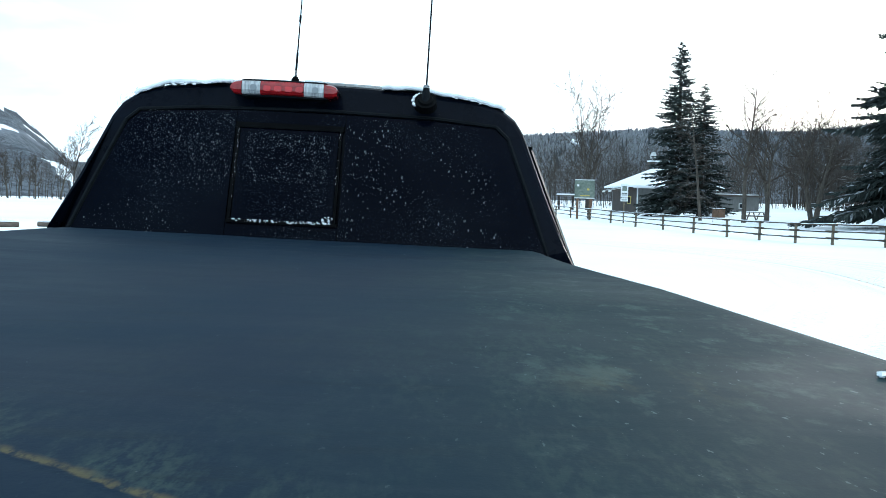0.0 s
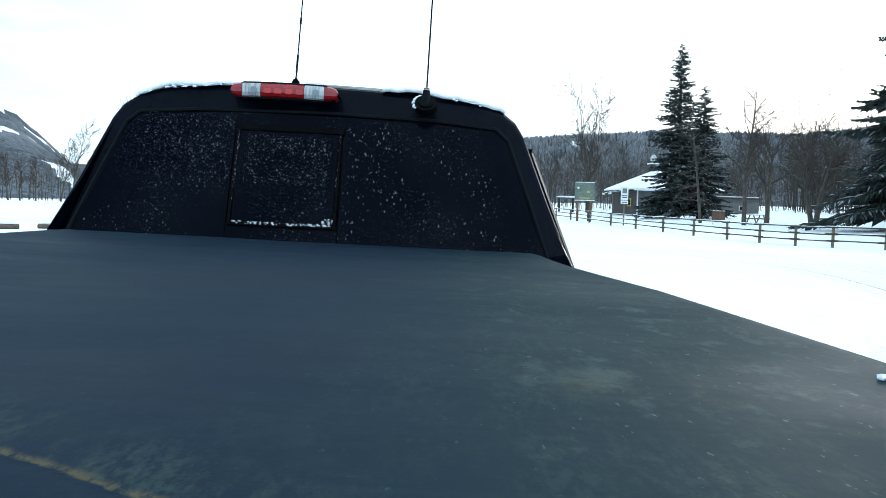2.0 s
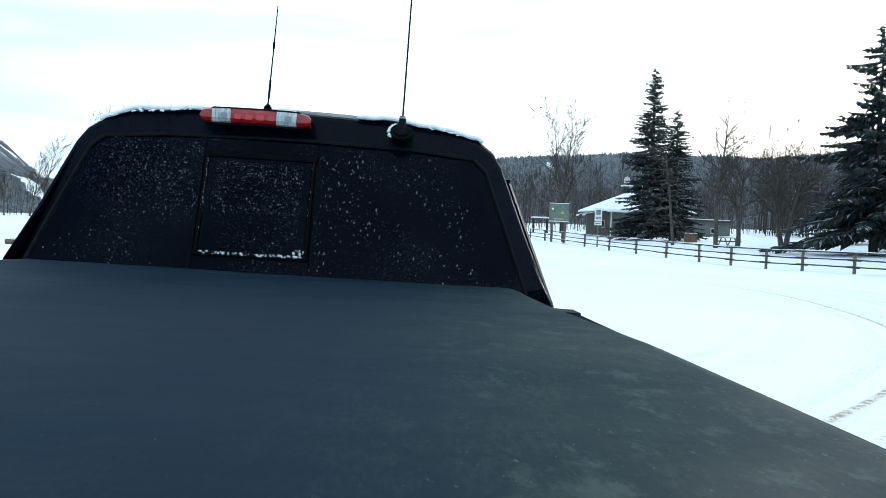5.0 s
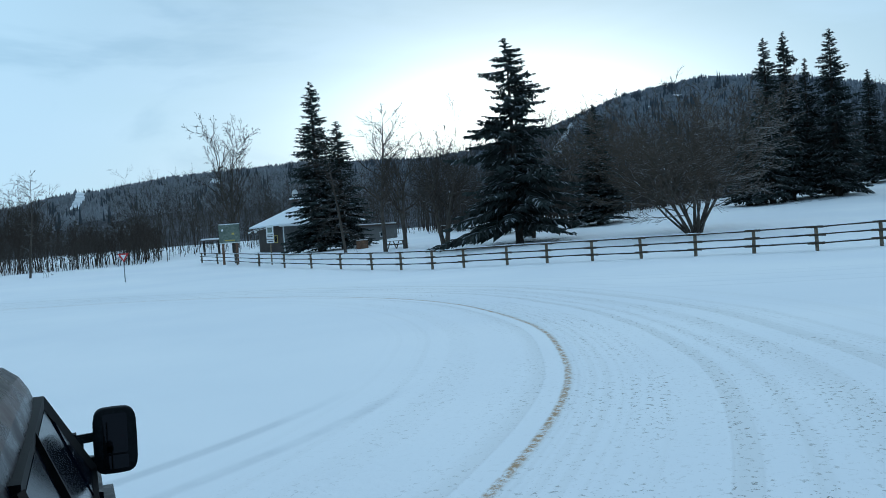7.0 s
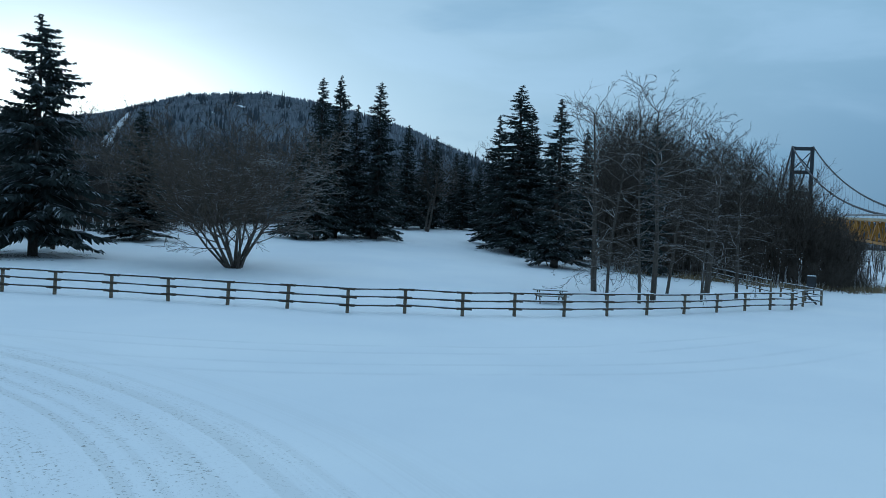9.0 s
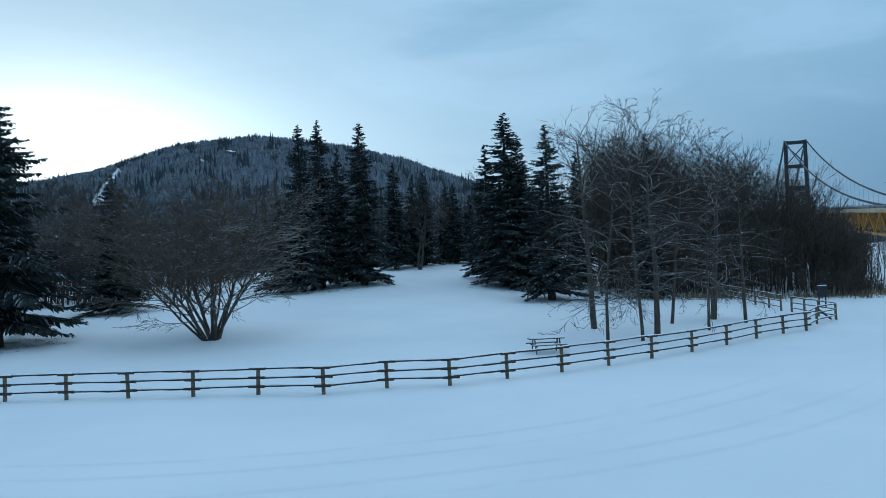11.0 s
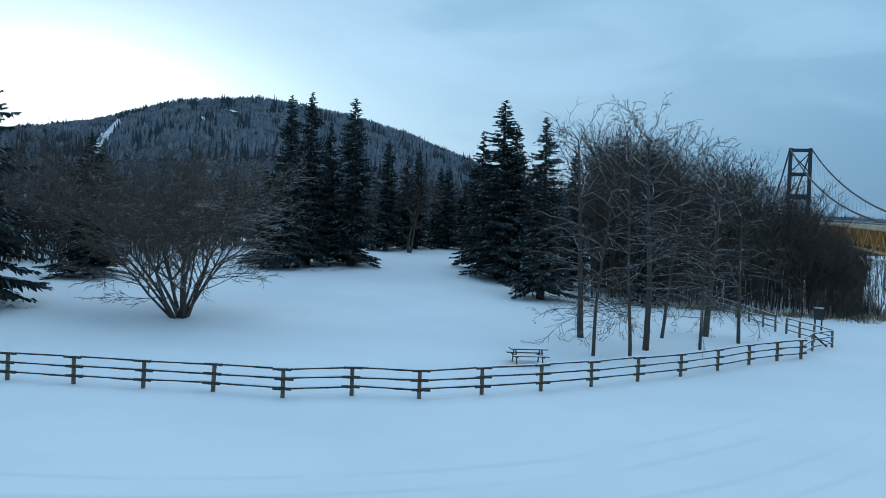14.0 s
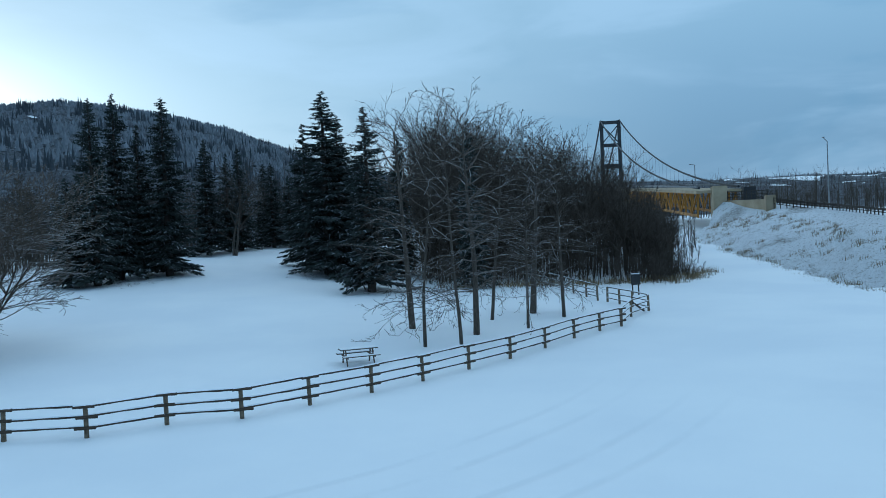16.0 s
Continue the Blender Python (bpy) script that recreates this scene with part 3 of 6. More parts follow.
def hill_woods():
    """Thousands of far trees that roughen the slopes and the ridge line."""
    rs = np.random.RandomState(5)
    n = 30000
    az = np.concatenate([rs.uniform(-14, 76, int(n * 0.88)), rs.uniform(90, 125, n - int(n * 0.88))])
    f = np.where(rs.rand(n) < 0.3, rs.uniform(0.93, 1.02, n), rs.uniform(0.05, 1.0, n) ** 0.8)
    w = np.array([noise.fractal((a * 0.28, b * 7.0, 1.7), 1.0, 2.0, 4) for a, b in zip(az, f)])
    ok = ~((az > 88) & ((f < 0.55) | (rs.rand(n) < 0.5))) & ~clearing(az, f, w)
    ok &= f > 0.2
    az, f, w = az[ok], f[ok], w[ok]
    x, y, z = hill_at(az, f)
    z = z + w * 5.0 * np.clip(f * 3, 0, 1) * np.where(f > 0.93, 0.35, 1)
    n = len(az)
    clump = np.array([noise.noise((a * 0.9, b * 12, 4)) for a, b in zip(az, f)])
    spruce = clump + rs.normal(0, 0.12, n) > np.where(az < 29, 0.42, 0.27)
    h = np.where(spruce, rs.uniform(4.5, 9.5, n), rs.uniform(2.5, 5.5, n)) * np.where(f > 0.93, 0.7, 1)
    r = np.where(spruce, h * 0.12, h * 0.28)
    ang = np.arange(5) * 2 * math.pi / 5
    base = np.stack([np.cos(ang), np.sin(ang), np.zeros(5)], -1)
    V = np.zeros((n, 6, 3))
    mid = np.where(spruce, 0.06, 0.42)
    V[:, :5, 0] = x[:, None] + base[None, :, 0] * r[:, None]
    V[:, :5, 1] = y[:, None] + base[None, :, 1] * r[:, None]
    V[:, :5, 2] = (z - 1 + h * mid)[:, None]
    V[:, 5] = np.stack([x, y, z + h], -1)
    F = np.array([[i, (i + 1) % 5, 5] for i in range(5)])
    faces = (F[None] + (np.arange(n) * 6)[:, None, None]).reshape(-1, 3)
    me = fast_mesh("hill_trees", V.reshape(-1, 3), faces, [NEEDLE_HAZED, FROSTED, FROSTED_DARK], np.repeat(np.where(spruce, 0, np.where((az > 29) & (az < 82), 2, 1)), 5))
    tagged(new("hill_trees", me), "far frosted birch and spruce woods, distance haze in their colours", "woods", kind="stuff")


# far crowns: frost tones, made paler and bluer to paint in haze
FROSTED = worn("frosted_hazed_crowns", (0.12, 0.124, 0.133), (0.25, 0.258, 0.277), 0.1, 0.9, depth=0.2)
FROSTED_DARK = worn("grey_hazed_crowns", (0.085, 0.093, 0.108), (0.235, 0.252, 0.283), 0.1, 0.9, depth=0.2)
hill_woods()


# ---- trees ----
def tubes(segs, sides=3):
    s = np.asarray(segs, float)
    p0, p1, r0, r1 = s[:, 0:3], s[:, 3:6], s[:, 6], s[:, 7]
    d = p1 - p0
    d /= np.maximum(np.linalg.norm(d, axis=1, keepdims=True), 1e-9)
    ref = np.where(np.abs(d[:, 2:3]) < 0.9, np.array([[0, 0, 1.0]]), np.array([[1.0, 0, 0]]))
    a = np.cross(d, ref)
    a /= np.linalg.norm(a, axis=1, keepdims=True)
    b = np.cross(d, a)
    ang = np.arange(sides) * 2 * math.pi / sides
    ringd = a[:, None] * np.cos(ang)[None, :, None] + b[:, None] * np.sin(ang)[None, :, None]
    V = np.concatenate([p0[:, None] + ringd * r0[:, None, None], p1[:, None] + ringd * r1[:, None, None]], 1)
    k = np.arange(sides)
    F = np.stack([k, (k + 1) % sides, (k + 1) % sides + sides, k + sides], -1)
    faces = (F[None] + (np.arange(len(s)) * 2 * sides)[:, None, None]).reshape(-1, 4)
    return V.reshape(-1, 3), faces


def spikes(segs):
    """Twig tips: three-sided cones."""
    V, _ = tubes(segs, 3)
    V = V.reshape(-1, 6, 3)
    V = np.concatenate([V[:, :3], V[:, 3:].mean(1, keepdims=True)], 1)
    F = np.array([[0, 1, 3], [1, 2, 3], [2, 0, 3]])
    return V.reshape(-1, 3), (F[None] + (np.arange(len(V)) * 4)[:, None, None]).reshape(-1, 3)


def grow(rng, p, d, length, r, level, spec, out, bend=0.0):
    """One limb as a chain of segments, with limbs of the next level along it."""
    n = spec["steps"][level]
    step = length / n
    pts = [p]
    for i in range(n):
        t = (i + 1) / n
        wob = spec["wobble"][level]
        d = (d + Vector((rng.gauss(0, wob), rng.gauss(0, wob), rng.gauss(0, wob) + spec["lift"][level] + bend))).normalized()
        q = p + d * step
        ra, rb = r * (1 - 0.85 * (i / n)), r * (1 - 0.85 * t)
        out[min(level, len(out) - 1)].append((*p, *q, max(ra, spec["thin"]), max(rb, spec["thin"])))
        p = q
        pts.append((p, d, t, rb))
    if level + 1 < len(spec["count"]) + 1 and level < spec["levels"]:
        m = spec["count"][level]
        for j in range(m):
            t = spec["from"][level] + (1 - spec["from"][level]) * (j + rng.random()) / m
            q, dd, tt, rr = pts[max(1, min(n, int(t * n + 0.999)))]
            side = Vector((rng.gauss(0, 1), rng.gauss(0, 1), rng.gauss(0, 0.35)))
            side = (side - dd * side.dot(dd)).normalized()
            ang = spec["angle"][level] * rng.uniform(0.75, 1.25)
            arch = 0.0
            if level == 0 and "arch" in spec:
                ang = (spec["arch"][0] * (1 - t) + spec["arch"][1] * t) * rng.uniform(0.85, 1.15)
                arch = spec["arch"][2] * (1 - t) + spec["arch"][3] * t
            nd = (dd * math.cos(ang) + side * math.sin(ang)).normalized()
            nl = length * spec["ratio"][level] * rng.uniform(0.6, 1.15) * (1 - spec["taper"][level] * t)
            grow(rng, q, nd, nl, max(min(rr * 0.75, r * spec.get("slim", 0.5)), spec["thin"]), level + 1, spec, out, arch)


ASPEN = dict(steps=(14, 9, 5, 3), wobble=(0.02, 0.15, 0.2, 0.2), lift=(0.02, 0.0, -0.03, -0.03), count=(40, 8, 3), ratio=(0.42, 0.36, 0.5), angle=(1.2, 0.75, 0.7), taper=(0.48, 0.4, 0.3), levels=3, thin=0.0095, slim=0.21, arch=(1.45, 0.72, -0.11, -0.03))
ASPEN["from"] = (0.16, 0.12, 0.2)
DOME = dict(steps=(8, 7, 5, 3), wobble=(0.06, 0.12, 0.18, 0.2), lift=(-0.012, 0.0, 0.01, 0.0), count=(15, 8, 6), ratio=(0.58, 0.48, 0.45), angle=(0.7, 0.6, 0.6), taper=(0.35, 0.35, 0.3), levels=3, thin=0.011, slim=0.42, arch=(0.85, 0.35, -0.03, 0.02))
DOME["from"] = (0.20, 0.15, 0.15)
WIDE = dict(steps=(7, 8, 6, 4), wobble=(0.07, 0.17, 0.22, 0.25), lift=(0.03, 0.05, 0.03, 0.02), count=(11, 9, 6), ratio=(0.8, 0.45, 0.45), angle=(0.75, 0.75, 0.7), taper=(0.3, 0.4, 0.3), levels=3, thin=0.012)
WIDE["from"] = (0.28, 0.2, 0.2)
ALDER = dict(steps=(12, 7, 5, 3), wobble=(0.05, 0.14, 0.2, 0.25), lift=(0.02, 0.06, 0.03, 0.0), count=(22, 8, 3), ratio=(0.36, 0.45, 0.5), angle=(0.75, 0.65, 0.7), taper=(0.5, 0.4, 0.3), levels=3, thin=0.015)
ALDER["from"] = (0.25, 0.2, 0.2)
SAPLING = dict(steps=(6, 3, 1), wobble=(0.05, 0.16, 0.2), lift=(0.03, 0.07, 0.03), count=(14, 3), ratio=(0.3, 0.5), angle=(0.65, 0.65), taper=(0.5, 0.3), levels=2, thin=0.014)
SAPLING["from"] = (0.25, 0.25)
THICK = dict(steps=(6, 3, 1), wobble=(0.07, 0.18, 0.22), lift=(0.03, 0.06, 0.03), count=(22, 7), ratio=(0.36, 0.5), angle=(0.7, 0.65), taper=(0.5, 0.3), levels=2, thin=0.016)
THICK["from"] = (0.22, 0.15)
SHRUB = dict(steps=(4, 3, 1), wobble=(0.12, 0.2, 0.2), lift=(0.03, 0.04, 0.03), count=(9, 4), ratio=(0.55, 0.5), angle=(0.55, 0.6), taper=(0.3, 0.3), levels=2, thin=0.012)
SHRUB["from"] = (0.2, 0.2)
POLE_TREE = dict(steps=(9, 4, 2), wobble=(0.03, 0.16, 0.2), lift=(0.02, 0.06, 0.03), count=(16, 5), ratio=(0.17, 0.5), angle=(0.8, 0.65), taper=(0.2, 0.3), levels=2, thin=0.014)
POLE_TREE["from"] = (0.55, 0.2)


def limbs(seed, spec, h, r, lean=(0, 0), stems=1, spread=0.0, lists=2):
    rng = random.Random(seed)
    out = [[] for _ in range(lists)]
    for i in range(stems):
        a = 2 * math.pi * (i + rng.random() * 0.6) / stems
        tilt = spread * rng.uniform(0.35, 1.1)
        d = Vector((lean[0] / h + math.cos(a) * tilt, lean[1] / h + math.sin(a) * tilt, 1)).normalized()
        p = Vector((math.cos(a), math.sin(a), 0)) * ((0.25 if stems < 8 else 0.55) * rng.random() if stems > 1 else 0)
        p.z = -0.15
        grow(rng, p, d, h * (rng.uniform(0.8, 1.05) if stems > 1 else 1), r * (rng.uniform(0.6, 1) if stems > 1 else 1), 0, spec, out)
    return out


def bare_tree(name, x, y, h, r, spec, seed, label, lean=(0, 0), stems=1, spread=0.0, bark=None, twig=None, wide=1.0, group="bare trees", limb=None):
    tree = thing(name, label, "tree", group, at=pose(x, y, gz(x, y), 0, 0, 0))
    low, mid, high = limbs(seed, spec, h, r, lean, stems, spread, 3)
    tree.scale = (wide, wide, 1)
    part("trunk", fast_mesh("trunk", *tubes(low, 8), [bark or BARK], smooth=True), None, tree)
    tagged(part("limb_frame", fast_mesh("limb_frame", *tubes(mid, 5), [limb or twig or TWIG]), None, tree), kind="stuff")
    part("crown", fast_mesh("crown", *tubes(high, 3), [twig or TWIG]), None, tree)
    return tree


def spruce_mesh(seed, h=18.0, r=2.7, dense=1.0, low=0.06, gappy=0.0):
    """Trunk segments, and needle sprays as bent blades hanging from drooping boughs."""
    rng = np.random.RandomState(seed)
    V, snow, boughs = [], [], []
    count = int(390 * dense)
    for i in range(count):
        t = (i + rng.rand()) / count
        t = low + (1 - low) * t ** 1.12
        z0 = h * t
        az0 = rng.rand() * 2 * math.pi
        lump = 1 + 0.3 * noise.noise((t * 9, az0 * 1.3, seed * 1.7))
        length = r * ((1 - t) ** 0.76 * 0.94 + 0.06) * rng.uniform(0.55, 1.22) * lump
        if rng.rand() < gappy:
            length *= rng.uniform(0.3, 1.25)
        az = az0
        rise = 0.25 * (t - 0.35) + rng.normal(0, 0.07)
        droop = 0.26 * (1.15 - t)
        ca, sa = math.cos(az), math.sin(az)

        def at(s):
            rad = length * s
            return np.array([ca * rad, sa * rad, z0 + rad * rise - droop * length * s ** 1.6 + 0.08 * length * s ** 4])

        boughs.append((*at(0), *at(0.55), 0.02 + 0.012 * length, 0.012))
        boughs.append((*at(0.55), *at(0.97), 0.012, 0.006))
        m = max(4, int(5 + 5 * length))
        for j in range(m):
            s = (0.12 if t < 0.85 else 0) + 0.9 * (j + rng.rand()) / m
            p = at(min(s, 1))
            tip = s > 0.85
            side = (1 if j % 2 else -1) * rng.uniform(0.35, 1.1) * (0.35 if tip else 1)
            reach = (0.07 + min(0.17, 0.2 * length) + 0.30 * length * max(0.0, 1 - s) ** 0.6) * rng.uniform(0.7, 1.2)
            fa = az + side
            d = np.array([math.cos(fa), math.sin(fa), -rng.uniform(0.12, 0.62)])
            d /= np.linalg.norm(d)
            w = np.cross(d, (0, 0, 1))
            w /= np.linalg.norm(w) + 1e-9
            w = w * math.cos(0.5) + np.array([0, 0, 1.0]) * math.sin(rng.uniform(-0.7, 0.7))
            wd = rng.uniform(0.06, 0.13) * min(1.4, 0.25 + 0.4 * length)
            q, e = p + d * reach * 0.5 + np.array([0, 0, 0.03]), p + d * reach - np.array([0, 0, 0.08 * reach])
            top = rng.rand() < 0.23 and t < 0.93
            if top:
                wd *= 0.6
            V.append((p, q + w * wd, e, q - w * wd))
            snow.append(1 if top else 0)
            hang = np.array([d[0] * 0.35, d[1] * 0.35, -1.0]) * reach * rng.uniform(0.35, 0.7)
            side2 = np.array([d[0], d[1], 0]) * reach * 0.35
            V.append((p, p + side2 + hang * 0.2, p + side2 * 0.8 + hang, p - side2 * 0.15 + hang * 0.6))
            snow.append(0)
    V = np.array(V)
    n = len(V)
    crown = fast_mesh("crown", V.reshape(-1, 3), np.arange(4 * n).reshape(n, 4), [NEEDLE, NEEDLE_SNOW], np.array(snow))
    trunk = [(0, 0, -0.3, 0, 0, h * 0.5, 0.018 * h, 0.011 * h), (0, 0, h * 0.5, 0, 0, h * 0.985, 0.011 * h, 0.01)]
    return fast_mesh("trunk", *tubes(trunk, 8), [BARK_DARK], smooth=True), crown, fast_mesh("bough_frame", *tubes(boughs, 3), [BARK_DARK])


SPRUCES = [spruce_mesh(3), spruce_mesh(11, gappy=0.15), spruce_mesh(23, dense=0.9, gappy=0.25), spruce_mesh(37, dense=0.75, low=0.09, gappy=0.35)]
BIG_SPRUCE = spruce_mesh(51, 18.0, 6.0, 0.80, 0.10, 0.75)


def spruce(x, y, h, r, kind, turn, label, meshes=None, group="spruces"):
    trunk, crown, boughs = meshes or SPRUCES[kind]
    tree = thing("spruce_tree", label, "tree", group, at=pose(x, y, gz(x, y), 0, 0, turn))
    k = h / 18.0
    rr = (r / 6.0) if meshes else (r / 2.7)
    tree.scale = (rr, rr, k)
    for nm, me in (("trunk", trunk), ("crown", crown), ("bough_frame", boughs)):
        p = part(nm, me, None, tree)
        if nm != "trunk":
            tagged(p, kind="stuff")
    return tree

# spruces that stand round the clearing: x, y, height, radius, mesh, turn
GROVE = "tall dark spruce, snow-dusted boughs, in a grove"
for row in ((74.79, 49.04, 17.3, 3.0, 0, 10), (78.5, 49.1, 18, 3.0, 1, 80), (81.69, 48.78, 15.1, 2.6, 2, 150), (81.47, 45.69, 17.7, 3.3, 0, 220), (73.46, 50.89, 10, 2.6, 2, 33)):
    spruce(*row, GROVE)
for row in ((99.39, 51.22, 14.1, 2.7, 1, 40), (102.96, 50.29, 12.4, 2.2, 2, 140), (104.83, 49.51, 13.1, 2.2, 0, 240), (108.63, 46.77, 11.2, 2.4, 1, 300), (110.16, 45.01, 9.6, 2.0, 2, 20), (112.95, 49.91, 11.3, 2.4, 0, 50)):
    spruce(*row, "spruce at the far end of the snowy clearing")
for row in ((92.19, 35.28, 15.6, 3.0, 2, 15), (86.61, 30.78, 18.6, 4.6, 1, 100), (88.28, 29.92, 16.3, 3.2, 0, 200), (76.01, 22.88, 16, 3.4, 2, 310), (89.15, 23.78, 14.5, 2.2, 1, 5), (81.31, 14.87, 15.4, 1.9, 0, 77)):
    spruce(*row, "broad dark spruce beside the leafless trees")
spruce(58.36, 57.89, 12.3, 3.6, 1, 60, "open-crowned spruce behind the rail fence")
spruce(41.46, 50.61, 17, 6.5, 0, 130, "large lone spruce with wide snowy lower boughs", BIG_SPRUCE)
spruce(39.09, 82.82, 19.3, 4.0, 1, 12, "tall spruce in front of the grey house")
spruce(41.42, 81.63, 14.6, 3.7, 0, 95, "shorter spruce beside the grey house")
spruce(51.26, 65.95, 9.5, 3.2, 3, 200, "snow-laden spruce at the edge of the woods")



def needle_litter(x, y, r, seed, parent_label):
    """Dark flecks thick round a spruce's foot: fallen needles and twigs, and its shade laid on as colour."""
    rs = np.random.RandomState(seed)
    V, F = [], []
    for _ in range(2600):
        a, d = rs.rand() * 6.283, r * rs.rand() ** 0.75
        px, py = x + d * math.cos(a), y + d * math.sin(a) * 0.8
        if noise.noise((px * 0.8, py * 0.8, seed)) < -0.15 + 0.5 * (d / r) ** 2:
            continue
        z, k, b = gz(px, py) + 0.02, len(V), rs.rand() * 6.283
        u = np.array([math.cos(b), math.sin(b), 0.0]) * rs.uniform(0.05, 0.16)
        w = np.array([-math.sin(b), math.cos(b), 0.0]) * rs.uniform(0.02, 0.06)
        c = np.array([px, py, z + rs.uniform(0, 0.02)])
        V += [c - u, c + w, c + u + (0, 0, 0.015), c - w]
        F.append((k, k + 1, k + 2, k + 3))
    tagged(new("needle_litter", fast_mesh("needle_litter", np.array(V), np.array(F), [BARK_DARK])), parent_label, "litter", kind="stuff")


# dark flecks also darken the snow as the spruces' shade would
for row in ((41.46, 50.61, 5.5, 1), (58.36, 57.89, 4.2, 2), (77.5, 48.0, 6.5, 3), (87.2, 30.6, 6.0, 4), (39.6, 82.2, 5.0, 5)):
    needle_litter(*row, "fallen brown needles on the snow under a spruce")

# leafless trees along the fence
for x, y, h, r, spec, seed, lean in ((57.98, 14.45, 12.7, 0.22, ASPEN, 1, (-0.4, 0.8)), (51.79, 12.08, 10.7, 0.11, ASPEN, 2, (0.2, 0)), (52.72, 10.24, 11.8, 0.11, ASPEN, 3, (0.3, 0)),
                                     (56.11, 10.01, 12.6, 0.2, ASPEN, 4, (0.4, -0.5)), (62.22, 10.09, 12.5, 0.12, ASPEN, 5, (0.2, -0.8)), (58.71, 7.22, 9.9, 0.1, ASPEN, 6, (0, 0)),
                                     (65.83, 7.75, 11.7, 0.24, ASPEN, 7, (0.1, -0.8)), (63.95, 5.42, 10.9, 0.13, ASPEN, 8, (0.2, 0))):
    bare_tree("aspen_tree", x, y, h, r, spec, seed, "leafless grey aspen with snow along its branches", lean, bark=BARK, twig=TWIG, limb=BRANCH)
bare_tree("bare_shrub", 46.9, 37.2, 8.6, 0.115, DOME, 9, "many-stemmed leafless shrub with a rounded brown crown", (0, 0), 15, 0.70, BARK, TWIG_DOME, 1.25, "bare shrubs")
bare_tree("bare_tree", 99.05, 47.63, 8, 0.2, WIDE, 10, "spreading leafless tree among spruces", (0, 0), 2, 0.3, BARK, TWIG)
bare_tree("bare_tree", 60.76, 63.7, 9.5, 0.18, WIDE, 11, "leafless tree with snow-lined branches", (0, 0), 2, 0.3, BARK, TWIG, limb=BRANCH)
bare_tree("bare_tree", 46.08, 54.16, 9, 0.16, WIDE, 19, "leafless tree with snow-lined branches", (0, 0), 2, 0.35, BARK, TWIG, limb=BRANCH)
bare_tree("bare_tree", 35.18, 69.59, 10.3, 0.17, ASPEN, 12, "leafless tree with drooping snowy twigs", (-1.0, 0.6), bark=BARK, twig=TWIG)
bare_tree("bare_tree", 28.32, 81.12, 13.2, 0.16, ALDER, 13, "slim leafless tree behind the notice board", (-0.3, 0), 3, 0.08, BARK, TWIG)
bare_tree("bare_tree", 36.04, 63.39, 11.8, 0.2, ALDER, 14, "leafless tree behind the rail fence", (-0.2, 0), bark=BARK, twig=TWIG, wide=1.1)
bare_tree("bare_tree", 38.85, 64.3, 10, 0.2, WIDE, 15, "spreading leafless tree behind the rail fence", (0, 0), 2, 0.2, BARK, TWIG)
bare_tree("bare_tree", 40.62, 60.07, 9.0, 0.27, WIDE, 16, "forked leafless tree with snow-plastered trunk", (-0.3, 0), 3, 0.32, BARK_SNOWY, TWIG)
bare_tree("dead_tree", 9.6, 87.3, 9.4, 0.14, ASPEN, 17, "broken dead tree with snowy drooping limbs", (1.0, 0), bark=BARK, twig=TWIG, wide=0.8)
for i, (x, y, h) in enumerate(((-29.3, 125.3, 14.6), (-26.3, 125.9, 14.9), (-23.6, 126.4, 15.8), (-21.7, 126.7, 16), (-19.6, 127, 15.2), (-18.5, 127.1, 15.9), (-14.6, 127.5, 15.9), (-13.6, 126.5, 14.2))):
    bare_tree("aspen_tree", x, y, h, 0.13, POLE_TREE, 30 + i, "tall thin aspen with bare trunk", bark=BIRCH, twig=TWIG)
for i, (x, y, h) in enumerate(((-29.6, 104.5, 9.4), (-31, 104, 7), (-34, 104.4, 5), (-35.5, 103.5, 4.6), (-37, 104, 5.2))):
    bare_tree("bare_tree", x, y, h, 0.12, ALDER, 50 + i, "small leafless tree across the snow field", bark=BARK, twig=TWIG)
for row in ((-9.5, 118, 9, 1.5, 1, 0), (-5.6, 119, 8.2, 1.1, 2, 40), (-3.6, 118, 8.8, 1.2, 0, 80), (2.5, 116, 10.5, 1.4, 1, 10)):
    spruce(*row, "slim dark spruce in the roadside woods")


def forest(name, rows, spec, seed, label, twig, variants=6, h0=10.0, r0=0.09):
    """Woods as one mesh: a handful of grown trees repeated with turns and sizes of their own."""
    sets = []
    for i in range(variants):
        low, mid, tips = limbs(seed + i, spec, h0, r0, lists=3)
        sets.append((np.array(low + mid), np.array(tips)))
    rng = np.random.RandomState(seed)
    stems, tips = [], []
    for x, y, h in rows:
        pair = sets[rng.randint(variants)]
        a, k, w = rng.rand() * 6.283, h / h0, h / h0 * rng.uniform(0.8, 1.25)
        ca, sa, z = math.cos(a) * w, math.sin(a) * w, gz(x, y)
        for s, kept in zip(pair, (stems, tips)):
            s = s.copy()
            for c in (0, 3):
                px, py = s[:, c].copy(), s[:, c + 1].copy()
                s[:, c], s[:, c + 1], s[:, c + 2] = x + ca * px - sa * py, y + sa * px + ca * py, z + k * s[:, c + 2]
            kept.append(s)
    V, Q = tubes(np.concatenate(stems), 3)
    W, T = spikes(np.concatenate(tips))
    F = np.concatenate([Q[:, [0, 1, 2]], Q[:, [0, 2, 3]], T + len(V)])
    tagged(new(name, fast_mesh(name, np.concatenate([V, W]), F, [twig])), label, "woods", kind="stuff")


rng = np.random.RandomState(77)


def swung(x, y):
    """A place turned a little about the clearing, to lie along the bank."""
    return 3 + 0.9993 * (x - 3) + 0.0375 * y, 0.9993 * y - 0.0375 * (x - 3)


